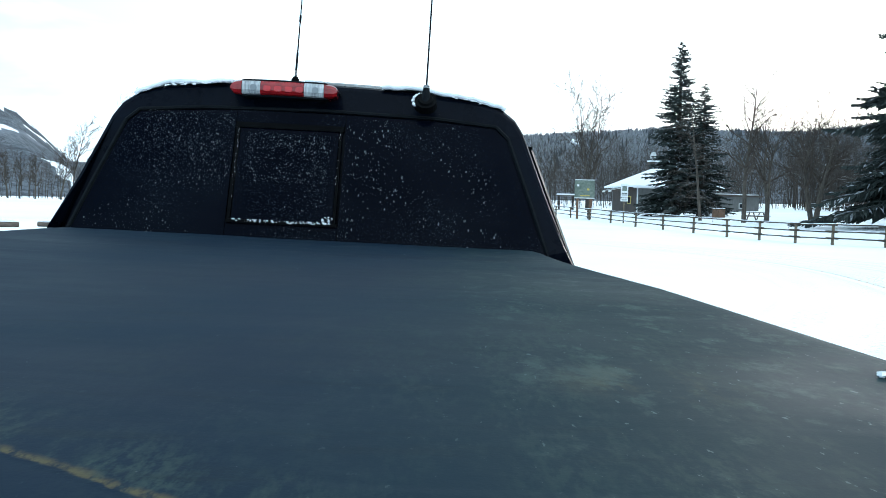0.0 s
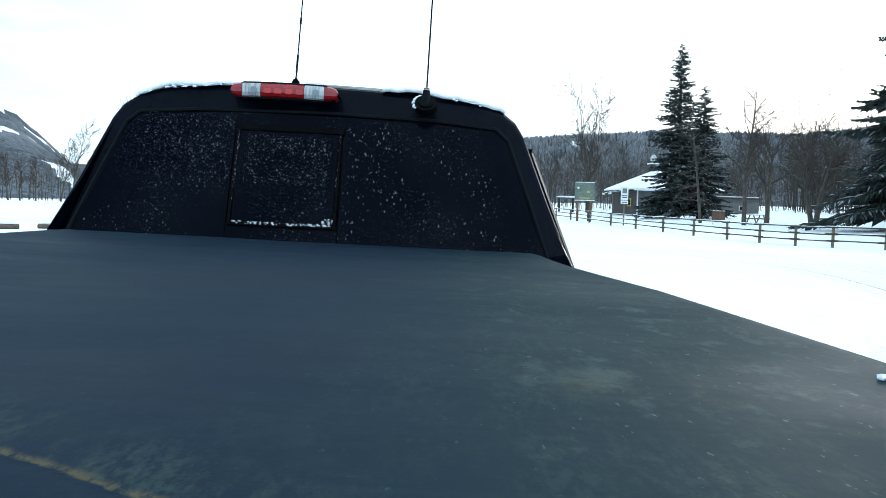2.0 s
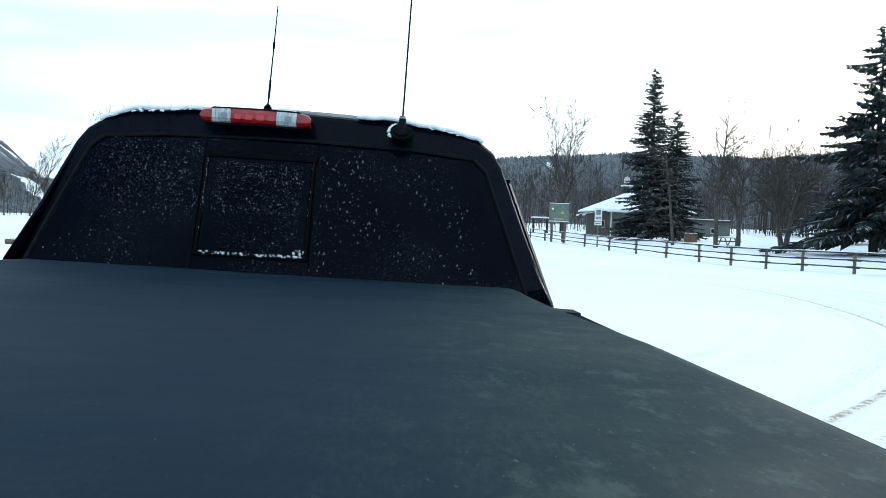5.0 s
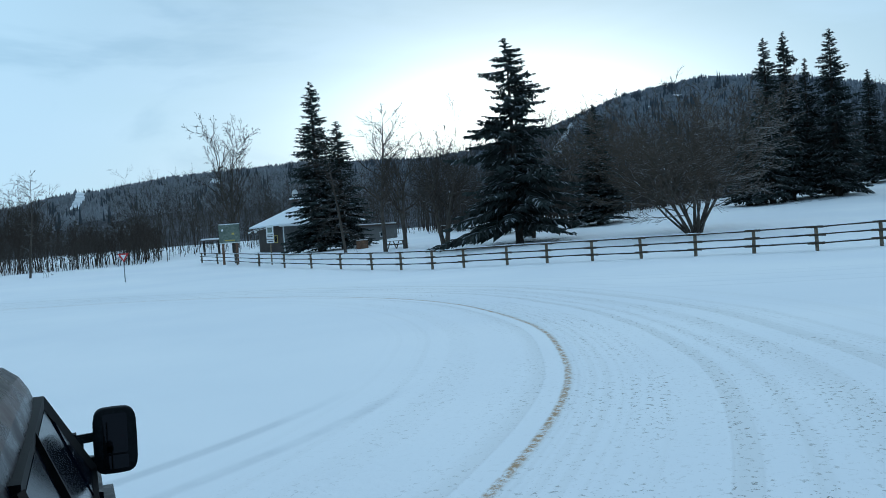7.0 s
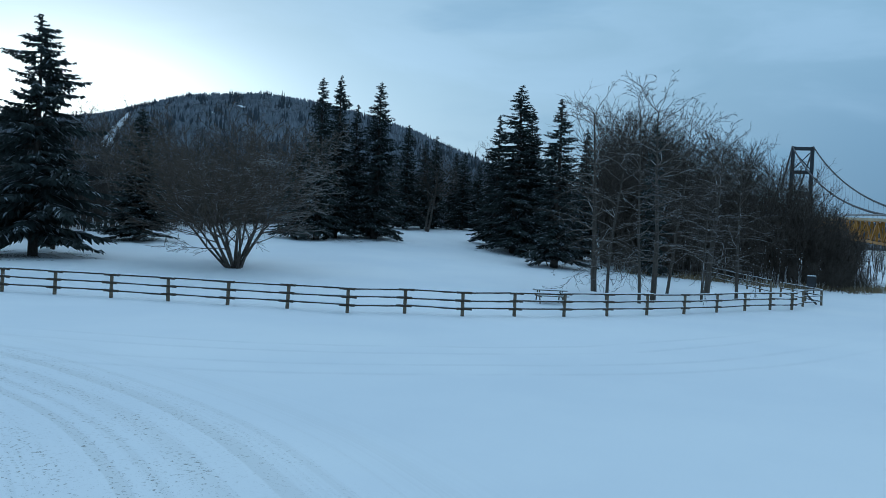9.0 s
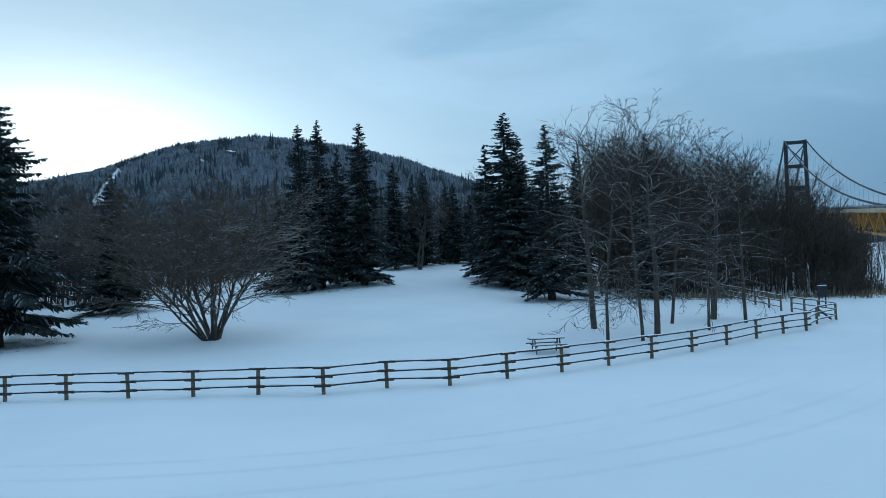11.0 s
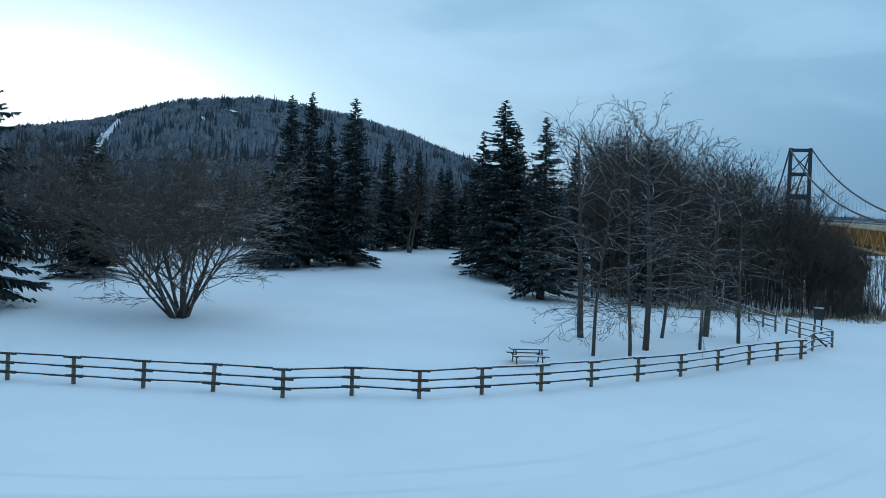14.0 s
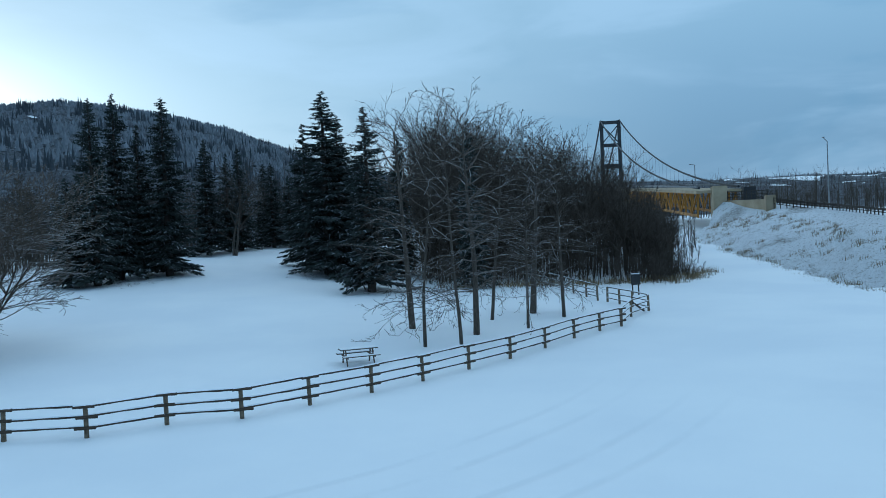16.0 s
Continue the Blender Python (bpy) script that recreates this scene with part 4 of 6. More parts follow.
def polar_rows(n, az0, az1, r0, r1, h):
    rows = []
    for _ in range(n):
        az, rad = radians(rng.uniform(az0, az1)), rng.uniform(r0, r1)
        rows.append((EYE[0] + rad * math.sin(az), EYE[1] + rad * math.cos(az), h(math.degrees(az)) * rng.uniform(0.6, 1.1)))
    return rows


thicket = []
for _ in range(900):
    u, v = rng.rand() ** 1.3, rng.rand() ** 0.9
    x = 80 + 13 * u + v * 42
    y = 22.5 - 21.5 * u + v * (12 - 14.5 * u)
    thicket.append((*swung(x, y), np.interp(u, (0, 0.35, 0.6, 0.8, 1), (13.4, 12.8, 12, 10.8, 5.5)) * (1 - 0.3 * u * v) * rng.uniform(0.45, 1.15)))
forest("thicket", thicket, THICK, 200, "dense leafless thicket of slim grey trunks", TWIG_THICKET)
tall = [(*swung(84 + 12 * u + 16 * w, 22 - 16 * u + w * 6), rng.uniform(13.5, 16.5) * (1 - 0.14 * u)) for u, w in rng.rand(46, 2)]
forest("thicket_crowns", tall, dict(SAPLING, count=(20, 5), thin=0.013), 230, "slim bare trees standing above the thicket", TWIG_THICKET, r0=0.08)
front = lambda a: np.interp(a, (31, 36.8, 41.8, 47.1, 58.1, 63.1, 74.1), (112, 92, 90, 101, 112, 122, 126))
back_rows = []
for _ in range(860):
    az = rng.uniform(31, 74)
    rad = front(az) + 48 * rng.rand() ** 1.4
    back_rows.append((EYE[0] + rad * math.sin(radians(az)), EYE[1] + rad * math.cos(radians(az)), np.interp(az, (31, 37, 50, 62, 74), (12, 11, 11, 10.5, 13)) * rng.uniform(0.6, 1.1)))
forest("back_woods", back_rows, dict(SAPLING, count=(18, 4), thin=0.013), 300, "bare brown woods behind the clearing", TWIG_WOODS)
forest("house_woods", polar_rows(430, 11, 36, 128, 190, lambda a: 12), dict(SAPLING, count=(18, 4), thin=0.013), 400, "bare grey woods behind the house", TWIG_WOODS, r0=0.055)
forest("roadside_woods", polar_rows(460, -10, 13, 110, 150, lambda a: np.interp(a, (-14, -3, 0, 3, 5.7, 7.5, 13), (7.5, 8, 9, 10, 9, 6, 5))), dict(THICK, thin=0.014), 500, "dense leafless woods beside the road", TWIG_BROWN, r0=0.06)
forest("field_edge_woods", polar_rows(110, -24, -6, 130, 175, lambda a: 7), dict(SAPLING, count=(18, 4), thin=0.012), 550, "thin bare woods across the field", TWIG, r0=0.055)
under = [(*swung(80 + 12.6 * u + w * 14, 22 - 21.5 * u + w * (7 - 10 * u)), rng.uniform(1.2, 3.8) * (1 - 0.2 * u)) for u, w in rng.rand(520, 2)]
under += [(88 + 9 * u + rng.normal(0, 1.2), -1.2 - 4.2 * u + rng.normal(0, 0.9) + 2.4 * w, rng.uniform(0.9, 2.6) * (1 - 0.55 * u)) for u, w in rng.rand(210, 2)]
forest("undergrowth", under, SHRUB, 600, "low bare brush at the foot of the thicket", TWIG_THICKET, h0=2.5, r0=0.03)
far_brush = [(EYE[0] + (front(a) + 9 * w) * math.sin(radians(a)), EYE[1] + (front(a) + 9 * w) * math.cos(radians(a)), rng.uniform(1.8, 4.8)) for a, w in zip(rng.uniform(33, 62, 640), rng.rand(640))]
far_brush += [(EYE[0] + r * math.sin(a), EYE[1] + r * math.cos(a), h) for a, r, h in zip(np.radians(rng.uniform(36, 48, 170)), rng.uniform(92, 108, 170), rng.uniform(2.2, 5.0, 170))]
forest("shrub_belt", far_brush, SHRUB, 650, "low bare brush behind the open ground", TWIG_WOODS, h0=2.5, r0=0.03)
meadow_brush = [(x, y, h) for x, y, h in polar_rows(330, -13, 33, 116, 160, lambda a: 4.2) + polar_rows(260, -13, 12, 106, 113, lambda a: 3.4)]
forest("meadow_brush", meadow_brush, SHRUB, 660, "low bare brush at the foot of the hills", TWIG_WOODS, h0=2.5, r0=0.03)
bank_brush = polar_rows(90, 90.4, 93.8, 98, 150, lambda a: np.interp(a, (90.4, 93.8), (6.0, 2.6)))
forest("bank_brush", bank_brush, dict(SAPLING, count=(18, 4), thin=0.013), 720, "bare brush between the thicket and the bridge bank", TWIG_THICKET, r0=0.06)
river_brush = [(x, y, h) for x, y, h in polar_rows(720, 92, 116, 190, 330, lambda a: np.interp(a, (92, 97, 101, 116), (7.5, 9.5, 8.5, 7.5)))]
forest("river_woods", river_brush, SAPLING, 700, "bare riverside woods beyond the embankment", TWIG_THICKET, variants=3)


def grass_strip(name, rows, label):
    V, F = [], []
    for x, y, n, s in rows:
        for _ in range(n):
            px, py = x + rng.normal(0, s), y + rng.normal(0, s)
            z, h, a = gz(px, py), rng.uniform(0.25, 0.75), rng.rand() * 6.283
            lx, ly = rng.normal(0, 0.25, 2) * h
            k = len(V)
            V += [(px - 0.02 * math.cos(a), py - 0.02 * math.sin(a), z - 0.03), (px + 0.02 * math.cos(a), py + 0.02 * math.sin(a), z - 0.03), (px + lx, py + ly, z + h)]
            F.append((k, k + 1, k + 2))
    tagged(new(name, fast_mesh(name, np.array(V), np.array(F), [GRASS_DRY])), label, "grass", kind="stuff")


edge = [(*swung(80 + 13 * u + rng.normal(0, 0.6), 19.5 - 19.8 * u + rng.normal(0, 0.8)), 45, 0.5) for u in np.linspace(0, 1, 60)]
edge += [(88.5 + 11 * u + rng.normal(0, 0.7), -2.6 - 4.4 * u + rng.normal(0, 0.7), 30, 0.5) for u in np.linspace(0, 1, 44)]
grass_strip("dry_grass", edge, "tall dry winter grass at the thicket edge")

# ---- the pickup truck ----
TRUCK = pose(-2.506, 0.193, 0, -0.81, 1.32, -10.0)
truck = thing("pickup_truck", "black crew-cab pickup with snow-flecked glass and soft bed cover", "truck", at=TRUCK)

PROFILE = ((0.87, 1.02), (0.815, 1.28), (0.762, 1.38), (0.70, 1.53), (0.65, 1.66), (0.626, 1.722), (0.60, 1.763), (0.555, 1.797), (0.465, 1.822), (0.30, 1.838), (0.15, 1.846), (0.0, 1.849))


def ring_at(y, lift=0.0, squash=1.0, wide=1.0):
    half = [(x * wide, 1.28 + (z - 1.28) * squash + lift * max(0, (z - 1.28) / 0.55)) for x, z in PROFILE]
    full = half + [(-x, z) for x, z in half[-2::-1]]
    return [(x, y + 0.13 * max(0.0, (z - 1.36) / 0.46) if y < 0.3 else y, z) for x, z in full]


rings = [ring_at(0.05), ring_at(0.085, 0.012), ring_at(0.32, 0.03), ring_at(0.7, 0.04), ring_at(1.15, 0.035), ring_at(1.5, 0.01, 1.0, 0.99), ring_at(1.62, -0.02, 1.0, 0.985)]
# roof and pillars: the side glass is set into the flanks below
part("cab_shell", loft(rings, closed=True), PAINT, truck, "glossy black cab", smooth=False)
for p in truck.children:
    if p.name.startswith("cab_shell"):
        mod = p.modifiers.new("rounded", "BEVEL")
        mod.width, mod.segments, mod.angle_limit = 0.012, 2, radians(25)
shield = [[(-0.53, 1.60, 1.79), (0.53, 1.60, 1.79), (0.73, 2.2, 1.27), (-0.73, 2.2, 1.27)], [(-0.51, 1.57, 1.75), (0.51, 1.57, 1.75), (0.71, 2.14, 1.23), (-0.71, 2.14, 1.23)]]
part("windscreen", loft(shield), TINT, truck)
part("hood", loft([[(-0.84, y, 0.8), (0.84, y, 0.8), (0.84, y, z), (0.5, y, z + 0.06), (-0.5, y, z + 0.06), (-0.84, y, z)] for y, z in ((2.12, 1.2), (2.6, 1.19), (3.2, 1.13), (3.4, 1.02))]), PAINT, truck)
part("lower_body", loft([[(-0.89, y, 0.5), (0.89, y, 0.5), (0.91, y, 0.9), (0.885, y, 1.16), (-0.885, y, 1.16), (-0.91, y, 0.9)] for y in (0.06, 1.2, 2.4)]), PAINT, truck)
for s in (-1, 1):
    for y0, y1 in ((0.22, 0.85), (0.95, 1.55)):
        q = [(s * 0.796, y0, 1.33), (s * 0.796, y1, 1.33), (s * 0.664, y1 - 0.07, 1.655), (s * 0.664, y0 + 0.05, 1.655)]
        w = part("side_window", loft([q, [(x - s * 0.02, y, z) for x, y, z in q]]), TINT, truck)
    for (ya, za), (yb, zb) in (((0.20, 1.31), (0.25, 1.68)), ((0.90, 1.31), (0.89, 1.68)), ((0.25, 1.68), (1.50, 1.68)), ((1.50, 1.68), (2.08, 1.30)), ((0.20, 1.315), (2.05, 1.295))):
        fx = lambda z: s * (0.787 - (z - 1.33) * 0.405)
        part("window_trim", beam((fx(za), ya, za), (fx(zb), yb, zb), 0.036, 0.04), BAR_BLACK, truck)
    q = [(s * 0.800, 1.57, 1.33), (s * 0.80, 1.98, 1.32), (s * 0.69, 1.57, 1.60)]
    part("quarter_window", loft([q, [(x - s * 0.02, y, z) for x, y, z in q]]), TINT, truck)
    for y0 in (0.16, 1.0, 1.9):
        part("door_gap", block(s * 0.912 - 0.004, y0 - 0.006, 0.62, s * 0.912 + 0.004, y0 + 0.006, 1.14), GRILLE_BLACK, truck)
    for y0 in (0.35, 1.2):
        part("door_handle", block(s * 0.915 - 0.02, y0, 1.02, s * 0.915 + 0.02, y0 + 0.2, 1.06, 0.008), PAINT, truck)


def on_rear(x, z, off=0.004):
    """A place on the raked rear face of the cab."""
    return (x, 0.05 + 0.13 * max(0.0, (z - 1.36) / 0.46) - off, z)


def rear_panel(pts, off, thick=0.006):
    return loft([[on_rear(x, z, off) for x, z in pts], [on_rear(x, z, off - thick) for x, z in pts]])


SL0, SL1, SB, ST = -0.229, 0.067, 1.428, 1.706
part("rear_glass", rear_panel([(-0.70, 1.355), (SL0 - 0.018, 1.355), (SL0 - 0.018, 1.757), (-0.36, 1.750), (-0.535, 1.737), (-0.572, 1.705)], 0.006), TINT, truck, "tinted fixed pane with dried snow specks")
part("rear_glass", rear_panel([(SL1 + 0.018, 1.355), (0.70, 1.355), (0.572, 1.705), (0.535, 1.737), (0.36, 1.750), (SL1 + 0.018, 1.757)], 0.006), TINT, truck, "tinted fixed pane with dried snow specks")
slider = part("sliding_window", rear_panel([(SL0, SB), (SL1, SB), (SL1, ST), (SL0, ST)], 0.010), TINT, truck, "sliding centre pane crusted with snow specks")
for pts in (((SL0 - 0.016, 1.355), (SL1 + 0.016, 1.355), (SL1 + 0.016, SB - 0.012), (SL0 - 0.016, SB - 0.012)), ((SL0 - 0.016, ST + 0.012), (SL1 + 0.016, ST + 0.012), (SL1 + 0.016, 1.757), (SL0 - 0.016, 1.757))):
    part("window_bar", rear_panel(pts, 0.007), TINT, slider)
for a, b, c, d in ((SL0 - 0.012, SB, SL0 - 0.003, ST - 0.003), (SL1 + 0.003, SB, SL1 + 0.009, ST - 0.003), (SL0 - 0.014, ST - 0.002, SL1 + 0.014, ST + 0.014), (SL0 - 0.014, SB - 0.011, SL1 + 0.014, SB - 0.001)):
    part("window_frame", rear_panel([(a, b), (c, b), (c, d), (a, d)], 0.016, 0.012), BAR_BLACK, slider)
q = random.Random(4)


def crumb(bm, x, z, r):
    m = Matrix.Translation(on_rear(x, z, 0.016)) @ pose(0, 0, 0, q.uniform(0, 90), q.uniform(0, 90), 0) @ Matrix.Diagonal((r * q.uniform(0.7, 1.6), r * 0.5, r * q.uniform(0.6, 1.2), 1))
    bmesh.ops.create_icosphere(bm, subdivisions=1, radius=1, matrix=m)


bm = bmesh.new()
for i in range(90):
    u = q.random()
    if 0.25 < u < 0.55 and q.random() < 0.7:
        continue
    crumb(bm, SL0 + 0.005 + u * (SL1 - SL0 - 0.01), SB - 0.004 + q.uniform(-0.003, 0.004), q.uniform(0.001, 0.0036))
for i in range(14):
    crumb(bm, SL1 - 0.012 + q.gauss(0, 0.006), SB + 0.004 + abs(q.gauss(0, 0.008)), q.uniform(0.0015, 0.004))
for i in range(26):
    crumb(bm, SL0 - 0.004 + q.gauss(0, 0.002), SB + q.random() ** 0.6 * (ST - SB), q.uniform(0.0008, 0.0018))
for i in range(12):
    crumb(bm, SL1 + 0.004 + q.gauss(0, 0.002), SB + 0.1 + q.random() * (ST - SB - 0.1), q.uniform(0.0006, 0.0014))
tagged(part("snow_crust", bm, SNOW, truck, "snow crusted on the window ledge"), kind="stuff")


def speck_sheet():
    """Flat half-melted flecks spread over the rear glass, thickest round the middle and the top."""
    V, F = [], []
    while len(V) < 7 * 5000:
        u, w = q.uniform(-0.68, 0.68), q.uniform(1.365, 1.745)
        if abs(u) > 0.69 - (w - 1.36) * 0.44:
            continue
        k = 0.30 + 0.9 * noise.noise((u * 4, w * 5, 2.2)) + 0.5 * (w - 1.42) / 0.3 - 0.55 * max(0, abs(u + 0.05) - 0.42) / 0.2
        if u > 0.1:
            k = 0.09 + 0.3 * noise.noise((u * 7, w * 7, 8.2)) - 0.3 * max(0, u - 0.42)
        if SL0 < u < SL1:
            k += 0.4 if w > 1.54 else -0.25
        if abs(u - SL0) < 0.02 or abs(u - SL1) < 0.02 or w > 1.69 and SL0 < u < SL1 or q.random() > k:
            continue
        r = (0.00055 + 0.0016 * q.random() ** 5) * (1.2 if u > 0.1 else 1.0)
        tall = q.uniform(0.8, 2.4 if u > 0.1 else 1.5)
        n0 = len(V)
        a0 = q.random() * 6
        for i in range(6):
            a = a0 + i * math.pi / 3
            c = r * q.uniform(0.6, 1.25)
            V.append(on_rear(u + math.cos(a) * c, w + math.sin(a) * c * tall, 0.0118 if not SL0 < u < SL1 else 0.0158))
        V.append(on_rear(u, w, 0.0128 if not SL0 < u < SL1 else 0.0168))
        F += [(n0 + i, n0 + (i + 1) % 6, n0 + 6) for i in range(6)] if r > 0.0016 else [tuple(n0 + i for i in (0, 2, 4))]
    return fast_mesh("frost", np.array(V), np.array(F), [FROST_SPECK])


tagged(part("frost", speck_sheet(), None, truck, "small snow specks on the rear glass"), kind="stuff")

# dark seal and roof ditch lines
for s in (-1, 1):
    line = [(s * x, z) for x, z in ((0.705, 1.36), (0.645, 1.53), (0.578, 1.708), (0.54, 1.744), (0.36, 1.760), (0.0, 1.767))]
    bm = bmesh.new()
    for a, b in zip(line, line[1:]):
        rod(on_rear(*a, 0.008), on_rear(*b, 0.008), 0.006, sides=6, bm=bm)
    part("window_seal", bm, GRILLE_BLACK, truck)

# high brake lamp with cargo lamps
def lamp_slice(x0, x1, grow_, depth):
    """A stretch of the lamp's rounded bar, bulged towards the rear."""
    rings = []
    for i in range(9):
        x = x0 + (x1 - x0) * i / 8
        hz = (0.0215 + grow_) * max(0.02, 1 - (abs(x) / (0.160 + grow_)) ** 16) ** 0.5
        rings.append([(-0.100 + x, 0.118 + dy, 1.8185 + zz * hz + 0.003 * (1 - (x / 0.16) ** 2)) for zz, dy in ((-1, 0.05), (-1, 0.0), (-0.8, -depth * 0.7), (-0.35, -depth), (0.35, -depth), (0.8, -depth * 0.7), (1, 0.0), (1, 0.05))])
    return loft(rings)


lamp_ = part("brake_lamp", lamp_slice(-0.164, 0.164, 0.004, 0.003), GRILLE_BLACK, truck, "long red high brake lamp with clear cargo lenses")
for x0, x1, mt, nm in ((-0.159, -0.126, RED_LENS, "red_lens"), (-0.125, -0.071, CLEAR_LENS, "clear_lens"), (-0.070, 0.059, RED_LENS, "red_lens"), (0.060, 0.118, CLEAR_LENS, "clear_lens"), (0.119, 0.159, RED_LENS, "red_lens")):
    part(nm, lamp_slice(x0, x1, 0.0, 0.012), mt, lamp_)
for x0 in (-0.09, 0.094):
    part("bulb", rod((-0.1 + x0, 0.1035, 1.8195), (-0.1 + x0, 0.1060, 1.8195), 0.010, sides=12), TIN, lamp_)
for x0 in (-0.061, -0.029, 0.003, 0.035):
    part("red_cell", block(-0.1 + x0, 0.1040, 1.811, -0.1 + x0 + 0.022, 0.1065, 1.827, 0.002), RED_DARK, lamp_)


def antenna(name, x, y, z, lean, mast, base_r, parts):
    d = Vector((lean[0], lean[1], 1)).normalized()
    p = Vector((x, y, z))
    n = Vector((0, -0.8, 0.6)) if base_r > 0.02 else Vector((0, 0, 1))
    a = part(name, rod(p - n * 0.02, p + n * 0.004, base_r, base_r * 0.92, 24), BAR_BLACK, truck, "whip antenna on a round black base")
    part("base_ring", rod(p + n * 0.002, p + n * 0.010, base_r * 0.72, base_r * 0.6, 20), BAR_BLACK, a)
    k = base_r / 0.036
    part("boot", rod(p - d * 0.004, p + d * 0.046 * k, base_r * 0.44, base_r * 0.26, 14), GRILLE_BLACK, a)
    part("collar", rod(p + d * 0.040 * k, p + d * 0.048 * k, base_r * 0.30, base_r * 0.24, 12), TIN, a)
    part("mast", rod(p + d * 0.040 * k, p + d * mast, 0.0026, 0.0016, 6), GRILLE_BLACK, a)
    for lo, hi in parts:
        part("loading_coil", rod(p + d * lo, p + d * hi, 0.0036, sides=8), GRILLE_BLACK, a)


antenna("antenna", 0.323, 0.112, 1.806, (0.012, 0.02), 1.05, 0.035, ())
antenna("antenna", -0.084, 0.20, 1.862, (0.035, 0.02), 0.31, 0.013, ((0.03, 0.085), (0.18, 0.20)))
bm = bmesh.new()
for i in range(7):
    t0, t1 = i / 7, (i + 1) / 7
    pt = lambda t: (0.345 + 0.19 * t, 0.17 + 0.12 * math.sin(t * math.pi), 1.80 + 0.045 * math.sin(t * math.pi) - 0.03 * t)
    rod(pt(t0), pt(t1), 0.0035, sides=6, bm=bm)
part("antenna_cable", bm, RUBBER, truck)


def roof_height(x, y):
    ys = (0.1, 0.2, 0.32, 0.7, 1.15, 1.5)
    lift = np.interp(y, ys, (0.0, 0.012, 0.03, 0.04, 0.035, 0.01))
    xs, zs = [p[0] for p in PROFILE[::-1]], [p[1] for p in PROFILE[::-1]]
    z = np.interp(abs(x), xs, zs)
    return z + lift * max(0, (z - 1.28) / 0.55)


def roof_snow():
    """Thin snow that lies broken on the roof, and in a ragged band along its rear edge."""
    nx, ny = 170, 70
    xs, ys = np.linspace(-0.57, 0.57, nx), 0.172 + 1.25 * np.linspace(0, 1, ny) ** 1.8
    V, keep = [], np.zeros((nx, ny), bool)
    for i, x in enumerate(xs):
        band = np.interp(x, (-0.57, -0.53, -0.40, -0.28, -0.22, 0.08, 0.2, 0.28, 0.36, 0.5, 0.56), (0.3, 0.9, 0.6, 0.35, -0.3, -0.6, 0.15, 0.8, 0.9, 0.7, 0.9))
        for j, y in enumerate(ys):
            n0 = noise.fractal((x * 9.0, y * 6.0, 5.5), 1.0, 2.0, 5)
            rim = math.exp(-max(0, y - 0.20) / 0.14)
            streak = noise.noise((x * 3.2 + y * 2.6, x * 0.9 - y * 0.7, 9.1))
            k = n0 * 0.5 + 0.5 * band * rim + (0.75 * streak - 0.42) * (1 - rim)
            keep[i, j] = k > 0.06
            V.append((x, y, roof_height(x, y) + 0.0015 + 0.009 * min(1, max(0, k - 0.06) * 2.2)))
    F = [(i * ny + j, (i + 1) * ny + j, (i + 1) * ny + j + 1, i * ny + j + 1) for i in range(nx - 1) for j in range(ny - 1) if keep[i:i + 2, j:j + 2].sum() >= 3]
    me = fast_mesh("roof_snow", np.array(V), np.array(F), [SNOW], smooth=True)
    ob = part("roof_snow", me, None, truck, "thin patchy snow on the roof")
    mod = ob.modifiers.new("body", "SOLIDIFY")
    mod.thickness, mod.offset = 0.012, -1
    bm = bmesh.new()
    for i in range(90):
        x = q.choice((q.uniform(0.38, 0.56), q.gauss(-0.47, 0.05), q.gauss(-0.35, 0.05)))
        y = q.uniform(0.150, 0.178)
        r = q.uniform(0.0012, 0.0042)
        m = Matrix.Translation((x, y, roof_height(x, y) - 0.35 * (0.178 - y) - 0.001)) @ Matrix.Diagonal((r * q.uniform(1, 2.0), r, r * 0.6, 1))
        bmesh.ops.create_icosphere(bm, subdivisions=1, radius=1, matrix=m)
    for i in range(16):
        a = q.uniform(1.6, 3.9)
        m = Matrix.Translation((0.323 + math.cos(a) * 0.038, 0.116 + math.sin(a) * 0.018, 1.806 + math.sin(a) * 0.026)) @ Matrix.Diagonal((0.005, 0.004, 0.005, 1))
        bmesh.ops.create_icosphere(bm, subdivisions=1, radius=q.uniform(0.4, 1.3), matrix=m)
    tagged(part("snow_rim", bm, SNOW, truck, "snow crusted along the roof edge"), kind="stuff")


roof_snow()

